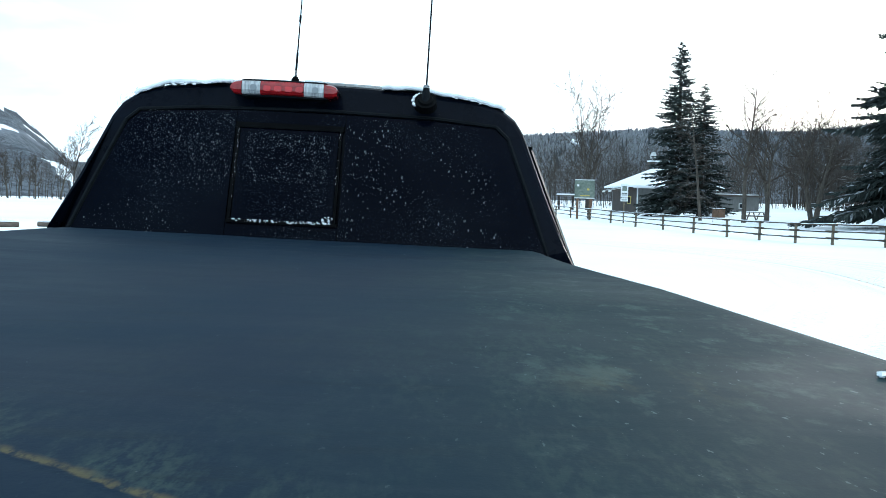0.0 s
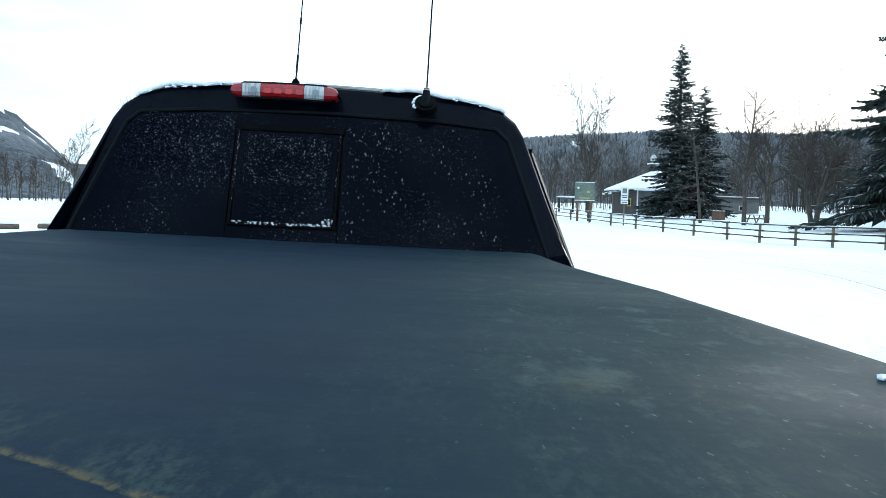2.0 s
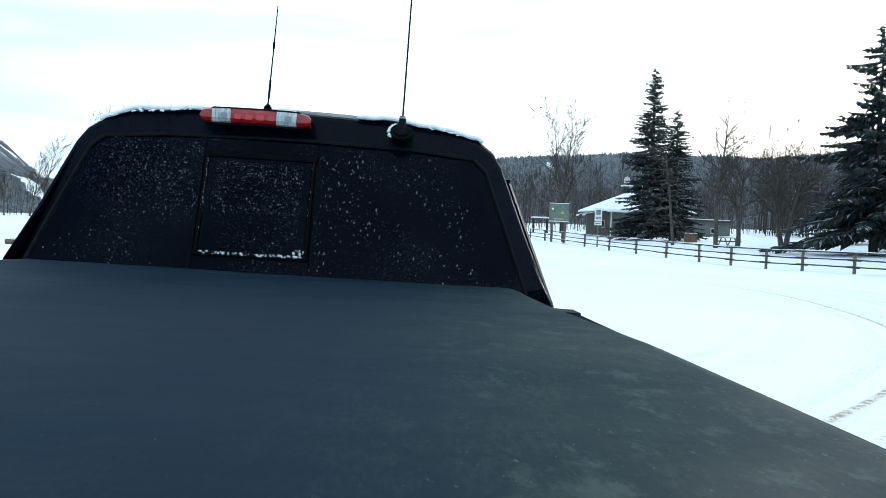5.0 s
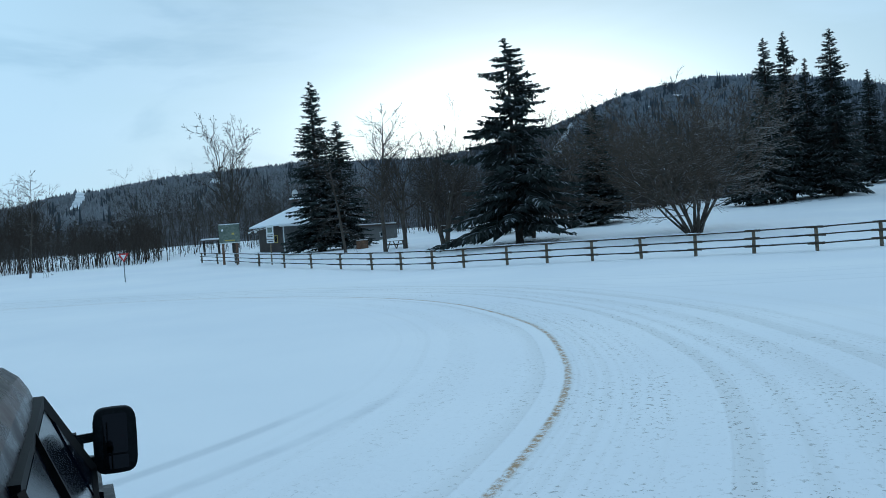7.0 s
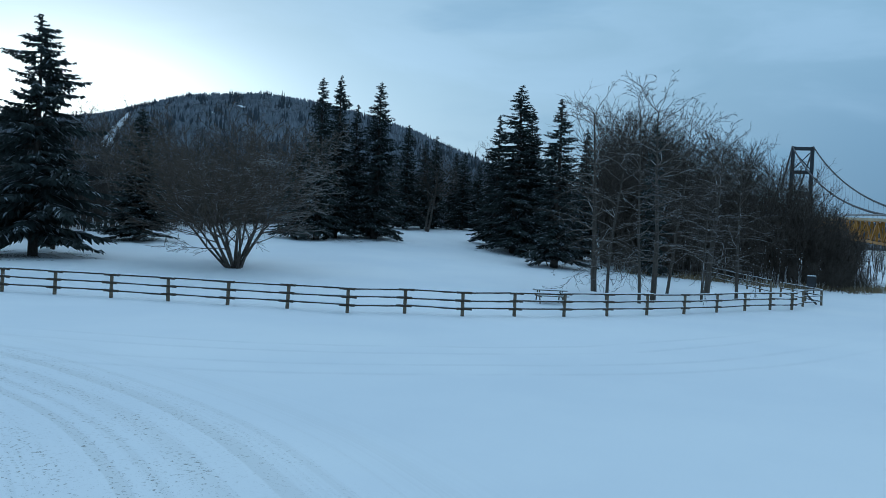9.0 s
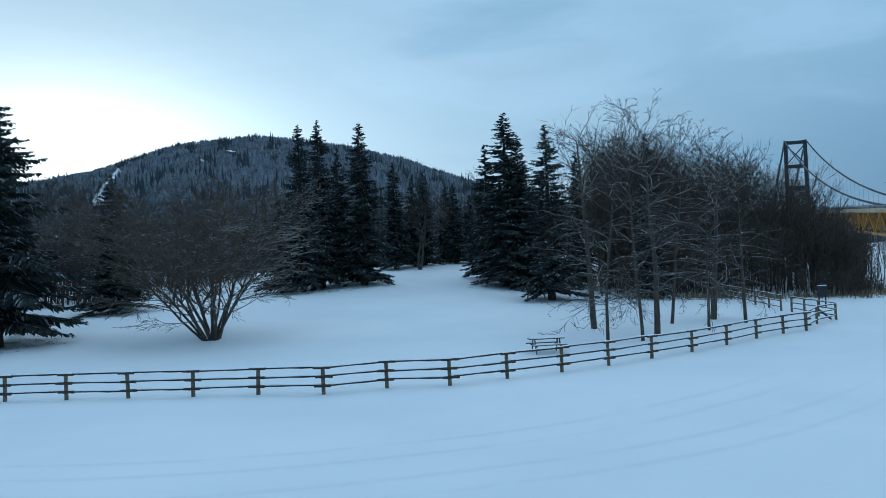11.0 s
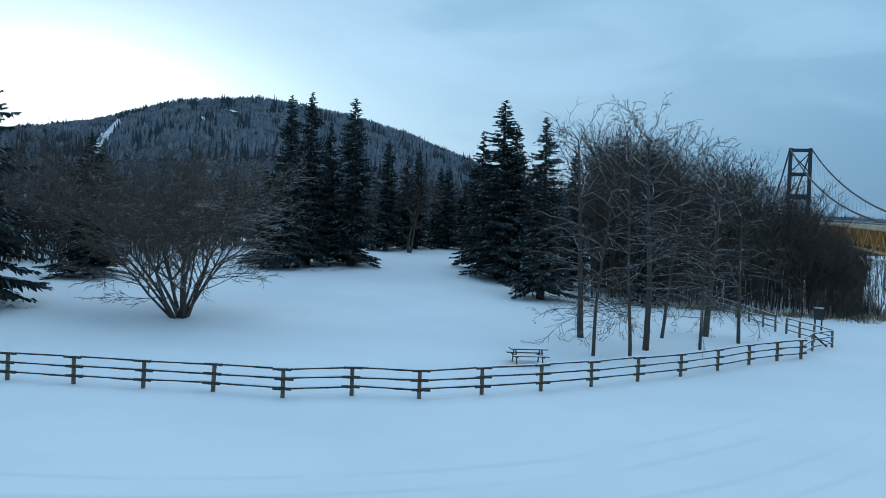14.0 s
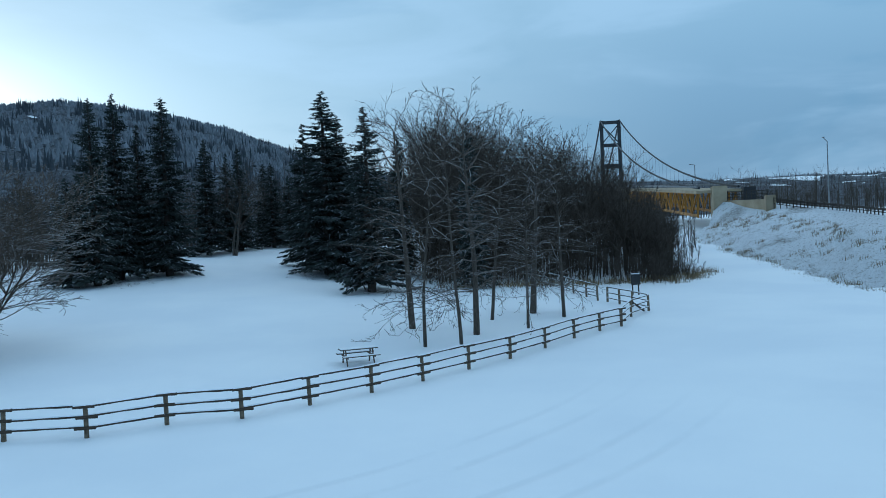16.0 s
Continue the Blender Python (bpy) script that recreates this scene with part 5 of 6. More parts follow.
# towing mirrors
for s in (-1, 1):
    mx, my, mz = s * 0.985, 2.0, 1.47
    if s > 0:
        mx, my, mz = 0.897, 2.20, 1.395
    rings = []
    for dy, k in ((0.06, 0.55), (0.05, 0.85), (0.02, 0.98), (-0.035, 1.0), (-0.05, 0.96)):
        ring = []
        for i in range(24):
            a = i * math.pi / 12
            c, n = math.cos(a), math.sin(a)
            ring.append((mx + 0.086 * k * math.copysign(abs(c) ** 0.45, c), my + dy, mz + 0.138 * k * math.copysign(abs(n) ** 0.4, n)))
        rings.append(ring)
    mirror = part("wing_mirror", loft(rings), GRILLE_BLACK, truck, "tall black towing mirror on twin arms", smooth=True)
    part("mirror_glass", block(mx - 0.048, my - 0.054, mz - 0.05, mx + 0.048, my - 0.0505, mz + 0.115, 0.004), MIRROR_GLASS, mirror)
    part("mirror_glass", block(mx - 0.048, my - 0.054, mz - 0.115, mx + 0.048, my - 0.0505, mz - 0.058, 0.004), MIRROR_GLASS, mirror)
    for dz in (0.02, -0.08):
        part("mirror_arm", beam((s * 0.72, my - 0.03, mz + dz), (mx - s * 0.06, my, mz + dz), 0.03, 0.036, bevel=0.006), GRILLE_BLACK, mirror)
    part("mirror_foot", block(min(s * 0.66, s * 0.775), my - 0.06, mz - 0.115, max(s * 0.66, s * 0.775), my + 0.04, mz + 0.045, 0.025), GRILLE_BLACK, mirror)

# bed, rails, tailgate
TZ = 1.373
for s in (-1, 1):
    part("bed_side", loft([[(s * 0.90, y, 0.62), (s * 0.915, y, 0.9), (s * 0.846, y, TZ - 0.065), (s * 0.80, y, TZ - 0.065), (s * 0.80, y, 0.62)] for y in (0.02, -1.2, -2.62)]), PAINT, truck)
    rail_p = part("bed_rail", loft([[(s * 0.852, y, TZ - 0.085), (s * 0.846, y, TZ - 0.058), (s * 0.826, y, TZ - 0.046), (s * 0.66, y, TZ - 0.040), (s * 0.65, y, TZ - 0.085)] for y in (0.03, -0.6, -1.3, -2.0, -2.60)]), RAIL_CAP, truck, "black plastic bed rail cap")
    for y0 in (-0.10, -2.4):
        part("stake_pocket", block(s * 0.80 - 0.025, y0 - 0.055, TZ - 0.058, s * 0.80 + 0.025, y0 + 0.055, TZ - 0.040), RUBBER, rail_p)
part("tailgate", block(-0.87, -2.70, 0.62, 0.87, -2.62, TZ - 0.09, 0.02), PAINT, truck)
part("rear_bumper", block(-0.9, -2.86, 0.45, 0.9, -2.70, 0.62, 0.03), CHROME, truck)
part("bed_floor", block(-0.79, -2.6, 0.62, 0.79, 0.0, 0.68), GRILLE_BLACK, truck)


def cover_wide(y):
    """Half width of the cover: drawn in towards the cab."""
    return (0.635 + min(0.07, 0.062 * max(0, -y))) / 0.70


def cover():
    xs = np.concatenate([np.linspace(-0.757, -0.64, 14), np.linspace(-0.60, 0.60, 44), np.linspace(0.64, 0.757, 14)])
    ys = np.linspace(-0.015, -2.58, 190)
    V = []
    for x in xs:
        for y in ys:
            e = max(0.0, (abs(x) - 0.700) / 0.057)
            f = max(0.0, (y + 0.07) / 0.055)
            g = max(0.0, (-2.50 - y) / 0.08)
            z = TZ + 0.009 * math.exp(-((y + 0.05) / 0.30) ** 2) - 0.032 * e ** 1.9 - 0.02 * f ** 2 - 0.06 * g ** 2
            z -= 0.006 * math.sin((x + 0.7) / 1.4 * math.pi) * math.sin(-y / 2.5 * math.pi)
            amp = 1 - 0.85 * min(1, max(0, (abs(x) - 0.50) / 0.14))
            z += amp * 0.0022 * noise.fractal((x * 2.2, y * 5.0, 0.3), 1, 2, 3) + 0.0012 * math.exp(-((y + 0.17) / 0.012) ** 2)
            z += 0.0020 * noise.noise((x * 5, y * 13, 2.0)) * math.exp(-((abs(x) - 0.645) / 0.045) ** 2)
            V.append((x * cover_wide(y), y, z))
    nx, ny = len(xs), len(ys)
    F = [(i * ny + j, i * ny + j + 1, (i + 1) * ny + j + 1, (i + 1) * ny + j) for i in range(nx - 1) for j in range(ny - 1)]
    me = fast_mesh("bed_cover", np.array(V), np.array(F), [VINYL], smooth=True)
    ob = part("bed_cover", me, None, truck, "faded black vinyl cover with dust and brown stains")
    mod = ob.modifiers.new("thickness", "SOLIDIFY")
    mod.thickness, mod.offset = 0.003, -1
    for s in (-1, 1):
        bm = bmesh.new()
        pts = [(s * 0.716 * cover_wide(0.02 - i * 0.2), 0.02 - i * 0.2, TZ - 0.004) for i in range(13)]
        for a, b in zip(pts, pts[1:]):
            rod(a, b, 0.0016, sides=5, bm=bm)
        part("seam", bm, RUBBER, ob)
    bm = bmesh.new()
    for i in range(46):
        x, y = q.uniform(-0.1, 0.64), q.uniform(-2.0, -0.2)
        r = q.uniform(0.0002, 0.0006)
        bmesh.ops.create_icosphere(bm, subdivisions=1, radius=r, matrix=Matrix.Translation((x, y, TZ + 0.001)))
    tagged(part("snow_dust", bm, FROST_SPECK, ob), kind="stuff")
    bm = bmesh.new()
    bmesh.ops.create_icosphere(bm, subdivisions=2, radius=1, matrix=Matrix.Translation((0.672, -1.815, TZ + 0.001)) @ Matrix.Diagonal((0.0042, 0.0033, 0.0020, 1)))
    for v in bm.verts:
        v.co += Vector((q.gauss(0, 0.0009), q.gauss(0, 0.0009), q.gauss(0, 0.0007)))
    part("snow_lump", bm, SNOW, ob)


cover()

# wheels and lamps for the rest of the truck
for sx in (-0.78, 0.78):
    for y in (-1.55, 2.55):
        w = part("wheel", rod((sx - 0.13, y, 0.38), (sx + 0.13, y, 0.38), 0.38, sides=28), RUBBER, truck, "black winter tyre")
        part("rim", rod((sx - 0.14, y, 0.38), (sx + 0.14, y, 0.38), 0.22, sides=20), TIN, w)
for sx in (-0.8, 0.8):
    part("tail_lamp", block(sx - 0.08, -2.715, 0.85, sx + 0.08, -2.60, 1.22, 0.02), RED_DARK, truck)
    part("head_lamp", block(sx - 0.1, 3.34, 0.85, sx + 0.02, 3.42, 1.0, 0.02), CLEAR_LENS, truck)
part("grille", block(-0.6, 3.39, 0.72, 0.6, 3.44, 1.0, 0.02), GRILLE_BLACK, truck)

# ---- rail fence ----
POSTS = [(27.88, 91.06), (26.94, 83.03), (26.09, 74.92), (25.46, 67.74), (25.01, 61.15), (24.81, 55.59), (24.75, 50.63), (25, 46.56), (25.47, 43.57), (26.18, 40.96), 
         (26.9, 38.6), (28.1, 35.9), (29, 33.4), (30, 30.8), (30.9, 28.1), (31.83, 25.33), (32.82, 22.65), (33.42, 19.75), (35.18, 17.7), (36.09, 15.15), 
         (38.29, 13.37), (40.68, 11.6), (43.06, 10), (45.83, 8.48), (48.5, 6.91), (51.66, 5.49), (54.99, 4.17), (57.85, 2.84), (60.01, 1.6)]


def rail_mesh(length, seed, size=0.040):
    """A half-round rail along +x, its top flattened, with a slight bow."""
    r = random.Random(seed)
    rings = []
    for i in range(7):
        t = i / 6
        s = size * r.uniform(0.92, 1.08)
        dz, dy = 0.012 * math.sin(t * math.pi) * r.uniform(-1, 1), 0.012 * r.uniform(-1, 1)
        rings.append([(t * length, dy + math.cos(a) * s, dz + math.sin(a) * s * 0.95) for a in [k * math.pi / 4 for k in range(8)]])
    return loft(rings)


def snow_strip(length, width, seed):
    r = random.Random(seed)
    rings = []
    for i in range(9):
        h = 0.035 * r.uniform(0.5, 1.25)
        w = width * r.uniform(0.75, 1.05)
        rings.append([(i / 8 * length, -w / 2, 0), (i / 8 * length, -w * 0.25, h), (i / 8 * length, w * 0.25, h), (i / 8 * length, w / 2, 0)])
    return loft(rings)


def upright(h, r, seed):
    q = random.Random(seed)
    rings = []
    for z, k in ((-0.25, 1.05), (0.3, 1.0), (h * 0.7, 0.96), (h - 0.02, 0.95), (h, 0.85)):
        rings.append([(math.cos(a) * r * k * q.uniform(0.95, 1.05), math.sin(a) * r * k * q.uniform(0.95, 1.05), z) for a in [i * math.pi / 4 + 0.39 for i in range(8)]])
    return to_mesh("post", loft(rings), RAIL)


LEVELS = (0.36, 0.74, 1.12)
POST_MESHES = [upright(1.16, 0.085, s) for s in range(4)]
RAIL_MESHES = [to_mesh("rail", rail_mesh(1.0, s), RAIL_BROWN) for s in range(5)]
CAP_MESHES = [to_mesh("snow_cap", snow_strip(1.0, 0.088, s), SNOW) for s in range(5)]
CLEAT = to_mesh("cleat", rail_mesh(0.72, 91, 0.060), RAIL_BROWN)
CLEAT_SNOW = to_mesh("snow_cap", snow_strip(0.68, 0.085, 92), SNOW)


def fence_run(fence, posts, levels, cleats=True):
    q = random.Random(8)
    for i, (x, y) in enumerate(posts):
        z = gz(x, y)
        p = part("post", POST_MESHES[i % 4], None, fence)
        p.matrix_world = pose(x, y, z, q.uniform(-1.5, 1.5), q.uniform(-1.5, 1.5), q.uniform(0, 360))
        nx, ny = posts[i + 1] if i + 1 < len(posts) else posts[i]
        px, py = posts[i - 1] if i else posts[i]
        ang = math.degrees(math.atan2(ny - py, nx - px))
        across = Vector((math.sin(radians(ang)), -math.cos(radians(ang)), 0)) * 0.1
        for lv in levels:
            if cleats:
                c = part("cleat", CLEAT, None, fence)
                c.matrix_world = Matrix.Translation((x, y, z + lv)) @ pose(0, 0, 0, 0, 0, ang) @ pose(-0.36 + q.uniform(-0.06, 0.06), -0.09, 0.0)
                if lv == levels[-1]:
                    s = part("snow_cap", CLEAT_SNOW, None, fence)
                    s.matrix_world = c.matrix_world @ pose(0.02, 0, 0.048)
            if i + 1 < len(posts):
                a = Vector((x, y, z + lv + q.uniform(-0.03, 0.03))) 
                b = Vector((nx, ny, gz(nx, ny) + lv + q.uniform(-0.03, 0.03)))
                d = b - a
                m = Matrix.Translation(a) @ d.to_track_quat("X", "Z").to_matrix().to_4x4() @ Matrix.Diagonal((d.length, 1, 1, 1))
                k = q.randrange(5)
                part("rail", RAIL_MESHES[k], None, fence).matrix_world = m
                part("snow_cap", CAP_MESHES[k], None, fence).matrix_world = m @ Matrix.Translation((0, 0, 0.033))


main_fence = thing("rail_fence", "weathered three-rail log fence with snow on rails", "fence", "rail fences")
fence_run(main_fence, POSTS, LEVELS)
pen = thing("rail_fence", "dark rail pen at the end of the log fence", "fence", "rail fences")
fence_run(pen, [(60.01, 1.6), (64.48, 0.99), (67.84, -0.23)], (0.3, 0.72, 1.12), False)
fence_run(pen, [(67.84, -0.23), (70.08, 0.88), (71.72, 1.82), (73.35, 2.76)], (0.3, 0.72, 1.15), False)
part("brace", beam((64.48, 0.99, 1.25), (67.05, 0.1, 0.3), 0.09, 0.1), RAIL_DARK, pen)
back_fence = thing("rail_fence", "log fence running behind the leafless trees", "fence", "rail fences")
fence_run(back_fence, [(74.08, 3.54), (76.52, 4.54), (78.97, 5.75), (81.52, 6.96), (83.96, 8.17), (86.41, 9.48), (88.87, 10.99)], (0.3, 0.75, 1.2), False)
far_fence = thing("rail_fence", "distant log fence across the snowy lawn", "fence", "rail fences")
fence_run(far_fence, [(60.2 + 2.9 * i, 90.2 - 2.3 * i) for i in range(8)], (0.4, 0.95), False)


# ---- picnic tables ----
def picnic_table(x, y, turn, label):
    t = thing("picnic_table", label, "table", "picnic tables", at=pose(x, y, gz(x, y), 0, 0, turn))
    for i in range(5):
        part("tabletop_plank", block(-0.95, -0.37 + i * 0.15, 0.72, 0.95, -0.235 + i * 0.15, 0.76, 0.006), PLANK, t)
    for s in (-1, 1):
        for k in (0, 1):
            y0 = s * (0.62 + 0.14 * k)
            part("seat_plank", block(-0.95, y0 - 0.065, 0.42, 0.95, y0 + 0.065, 0.46, 0.006), PLANK, t)
        part("seat_rail", beam((s * 0.68, -0.78, 0.395), (s * 0.68, 0.78, 0.395), 0.04, 0.09), PLANK, t)
        for q in (-1, 1):
            part("leg", beam((s * 0.68, q * 0.2, 0.72), (s * 0.68, q * 0.55, -0.05), 0.05, 0.1), PLANK, t)
    part("snow_cover", block(-0.93, -0.35, 0.762, 0.93, 0.35, 0.80, 0.015), SNOW, t)
    for s in (-1, 1):
        part("snow_cover", block(-0.92, s * 0.69 - 0.12, 0.462, 0.92, s * 0.69 + 0.12, 0.49, 0.012), SNOW, t)


picnic_table(46.96, 14.3, -58, "snow-topped wooden picnic table behind the fence")
picnic_table(76.57, 24.56, -20, "snow-topped picnic table under the spruce")
picnic_table(39.23, 66.7, 20, "snow-topped picnic table near the grey house")


# ---- signs, board, bin ----
def post_sign(name, x, y, turn, label, category):
    return thing(name, label, category, at=pose(x, y, gz(x, y), 0, 0, turn))


board = post_sign("notice_board", 26.83, 78.51, -18, "large green map board on brown posts, illegible panel", "sign")
for sx in (-0.72, 0.62):
    part("post", block(sx - 0.12, -0.08, -0.3, sx + 0.12, 0.08, 4.0, 0.01), BOARD_BROWN, board)
part("panel", block(-1.05, -0.13, 2.25, 1.0, -0.085, 4.05, 0.01), SIGN_GREEN, board)
part("frame", block(-1.05, -0.135, 2.16, 1.0, -0.08, 2.245, 0.005), SIGN_WHITE, board)
for i, (a, b, c, d, mt) in enumerate(((-0.8, 3.4, -0.6, 3.6, SIGN_WHITE), (0.2, 3.0, 0.45, 3.2, SIGN_YELLOW), (-0.5, 2.4, 0.5, 2.5, SIGN_YELLOW))):
    part("printed_patch", block(a, -0.138, b, c, -0.132, d), mt, board)
part("snow_cap", block(-1.05, -0.15, 4.05, 1.0, 0.02, 4.11, 0.02), SNOW, board)
small = post_sign("road_sign", 26.78, 67.99, -18, "narrow white park sign on a post", "sign")
part("post", block(-0.06, -0.06, -0.3, 0.06, 0.06, 3.4, 0.01), RAIL, small)
part("panel", block(-0.33, -0.10, 2.35, 0.33, -0.065, 3.6, 0.01), SIGN_WHITE, small)
part("panel", block(-0.33, -0.10, 2.0, 0.33, -0.065, 2.3, 0.01), SIGN_WHITE, small)
part("printed_patch", block(-0.2, -0.106, 2.95, 0.2, -0.1005, 3.4), SIGN_GREEN, small)
for z in (2.55, 2.7, 2.1):
    part("lettering_bar", block(-0.24, -0.106, z, 0.24, -0.1005, z + 0.07), SIGN_DARK, small)
giveway = post_sign("yield_sign", 12.47, 61.28, -14, "red and white triangular yield sign on a post", "sign")
part("post", rod((0, 0, -0.2), (0, 0, 1.9), 0.035), TIN, giveway)
bm = loft([[(-0.38, y, 2.1), (0.38, y, 2.1), (0, y, 1.45)] for y in (-0.05, -0.035)])
part("plate", bm, SIGN_RED, giveway)
bm = loft([[(-0.2, y, 2.0), (0.2, y, 2.0), (0, y, 1.65)] for y in (-0.056, -0.051)])
part("plate_centre", bm, SIGN_WHITE, giveway)
info = post_sign("notice_board", 78.67, 0.56, -75, "small dark notice board with snowy top", "sign")
for sx in (-0.25, 0.25):
    part("post", block(sx - 0.05, -0.05, -0.2, sx + 0.05, 0.05, 1.2), RAIL_DARK, info)
part("panel", block(-0.38, -0.1, 0.85, 0.38, -0.055, 1.75, 0.01), SIGN_DARK, info)
part("snow_cap", block(-0.38, -0.12, 1.752, 0.38, 0.02, 1.83, 0.03), SNOW, info)
bin_ = post_sign("litter_bin", 40.06, 75.12, -20, "brown box bin with a snowy lid by the trees", "bin")
part("body", block(-0.6, -0.4, 0, 0.6, 0.4, 0.85, 0.03), BOARD_BROWN, bin_)
part("lid", block(-0.65, -0.45, 0.855, 0.65, 0.45, 0.92, 0.02), BOARD_BROWN, bin_)
part("snow_cap", block(-0.6, -0.4, 0.92, 0.6, 0.4, 1.0, 0.03), SNOW, bin_)
shelter = thing("shelter", "small open shelter with a snowy roof", "shelter", at=pose(37.3, 112.3, gz(37.3, 112.3), 0, 0, -15))
for sx in (-2, 0, 2):
    for sy in (-1, 1):
        part("post", block(sx - 0.08, sy - 0.08, 0, sx + 0.08, sy + 0.08, 2.0), RAIL_DARK, shelter)
part("roof", block(-2.4, -1.4, 2.0, 2.4, 1.4, 2.12, 0.02), SIDING_DARK, shelter)
part("snow_cap", block(-2.35, -1.35, 2.12, 2.35, 1.35, 2.35, 0.06), SNOW, shelter)


# ---- the house ----
def house():
    z0 = gz(48, 95) - 0.1
    h = thing("house", "grey low house with a snow-covered hip roof", "house", at=pose(-0.65, 0.2, z0))
    x0, x1, y0, y1, e = 40.4, 51.0, 94.8, 103.0, 3.1
    t = 0.25
    part("wall", block(x0, y0, -0.5, x1, y0 + t, e), SIDING, h, "grey board wall")
    part("wall", block(x0, y1 - t, -0.5, x1, y1, e), SIDING, h)
    part("wall", block(x0, y0 + t, -0.5, x0 + t, y1 - t, e), SIDING_DARK, h, "dark brown end wall")
    part("wall", block(x1 - t, y0 + t, -0.5, x1, y1 - t, e), SIDING_DARK, h)
    for i in range(21):
        xx = x0 + 0.25 + i * 0.5
        part("batten", block(xx, y0 - 0.03, -0.4, xx + 0.05, y0 - 0.002, e - 0.05), SIDING, h)
    part("corner_trim", block(x0 - 0.02, y0 - 0.05, -0.4, x0 + 0.12, y0 - 0.032, e), SIGN_WHITE, h)
    ex = 0.9
    eave = [(x0 - ex, y0 - ex, e), (x1 + ex, y0 - ex, e), (x1 + ex, y1 + ex, e), (x0 - ex, y1 + ex, e)]
    top = [(x0 + 4.6, (y0 + y1) / 2 - 0.05, e + 2.7), (x1 - 4.6, (y0 + y1) / 2 - 0.05, e + 2.7), (x1 - 4.6, (y0 + y1) / 2 + 0.05, e + 2.7), (x0 + 4.6, (y0 + y1) / 2 + 0.05, e + 2.7)]
    part("roof", loft([eave, top]), SIDING_DARK, h)
    lift = lambda ring, s: [(a, b, c + s) for a, b, c in ring]
    part("roof_snow", loft([lift(eave, 0.02), lift(eave, 0.22), lift(top, 0.3)]), SNOW, h, "thick snow on the roof")
    part("gutter", block(x0 - ex, y0 - ex - 0.08, e - 0.12, x1 + ex, y0 - ex - 0.002, e + 0.02), SIGN_WHITE, h)
    for i in range(5):
        part("rafter", beam((x0 - 3.2 + i * 0.25, y0 + 0.5 + i * 1.7, e - 0.55), (x0 + 0.3, y0 + 0.5 + i * 1.7, e + 0.15), 0.14, 0.22), SIGN_WHITE if i % 2 else SIDING_DARK, h)
    for xx, zz, ww, hh in ((43.4, 1.0, 1.0, 0.9), (47.5, 1.0, 1.0, 0.9)):
        w = part("window", block(xx - ww / 2, y0 - 0.06, zz, xx + ww / 2, y0 - 0.032, zz + hh), SIGN_WHITE, h)
        part("pane", block(xx - ww / 2 + 0.08, y0 - 0.075, zz + 0.08, xx + ww / 2 - 0.08, y0 - 0.062, zz + hh - 0.08), WINDOW_DARK, w)
    w = part("window", block(x0 - 0.05, 96.6, 1.0, x0 - 0.002, 97.7, 2.0), SIGN_YELLOW, h)
    part("pane", block(x0 - 0.07, 96.75, 1.1, x0 - 0.052, 97.55, 1.9), WINDOW_DARK, w)
    part("annex_wall", block(x1 + 0.9, y0 + 1.2, -0.5, 58.0, y1 - 0.5, 2.35), SIDING, h, "low grey annex")
    part("annex_roof", block(x1 + 0.6, y0 + 0.8, 2.352, 58.4, y1 - 0.2, 2.55, 0.02), SIDING_DARK, h)
    part("annex_snow", block(x1 + 0.95, y0 + 1.2, 2.552, 58.0, y1 - 0.5, 2.7, 0.05), SNOW, h)
    for xx, zz, ww, hh in ((53.0, 0.3, 0.7, 0.6), (55.6, 0.8, 0.9, 0.7)):
        w = part("window", block(xx - ww / 2, y0 + 1.14, zz, xx + ww / 2, y0 + 1.198, zz + hh), SIGN_WHITE, h)
        part("pane", block(xx - ww / 2 + 0.08, y0 + 1.12, zz + 0.08, xx + ww / 2 - 0.08, y0 + 1.138, zz + hh - 0.08), WINDOW_DARK, w)
    part("chimney", block(44.2, 99.6, e + 1.6, 45.8, 100.8, e + 3.6, 0.03), SIDING_DARK, h)
    part("chimney_snow", block(44.2, 99.6, e + 3.602, 45.8, 100.8, e + 3.8, 0.05), SNOW, h)
    dish = bmesh.new()
    bmesh.ops.create_uvsphere(dish, u_segments=14, v_segments=8, radius=0.55)
    bmesh.ops.delete(dish, geom=[v for v in dish.verts if v.co.z > 0.02], context="VERTS")
    bmesh.ops.transform(dish, matrix=pose(44.5, 99.4, e + 4.35, 100, 0, 20) @ Matrix.Diagonal((1, 1, 0.4, 1)), verts=dish.verts)
    part("satellite_dish", dish, SIGN_WHITE, h)
    part("dish_mast", rod((44.5, 99.9, e + 3.5), (44.5, 99.6, e + 4.3), 0.05), TIN, h)


house()


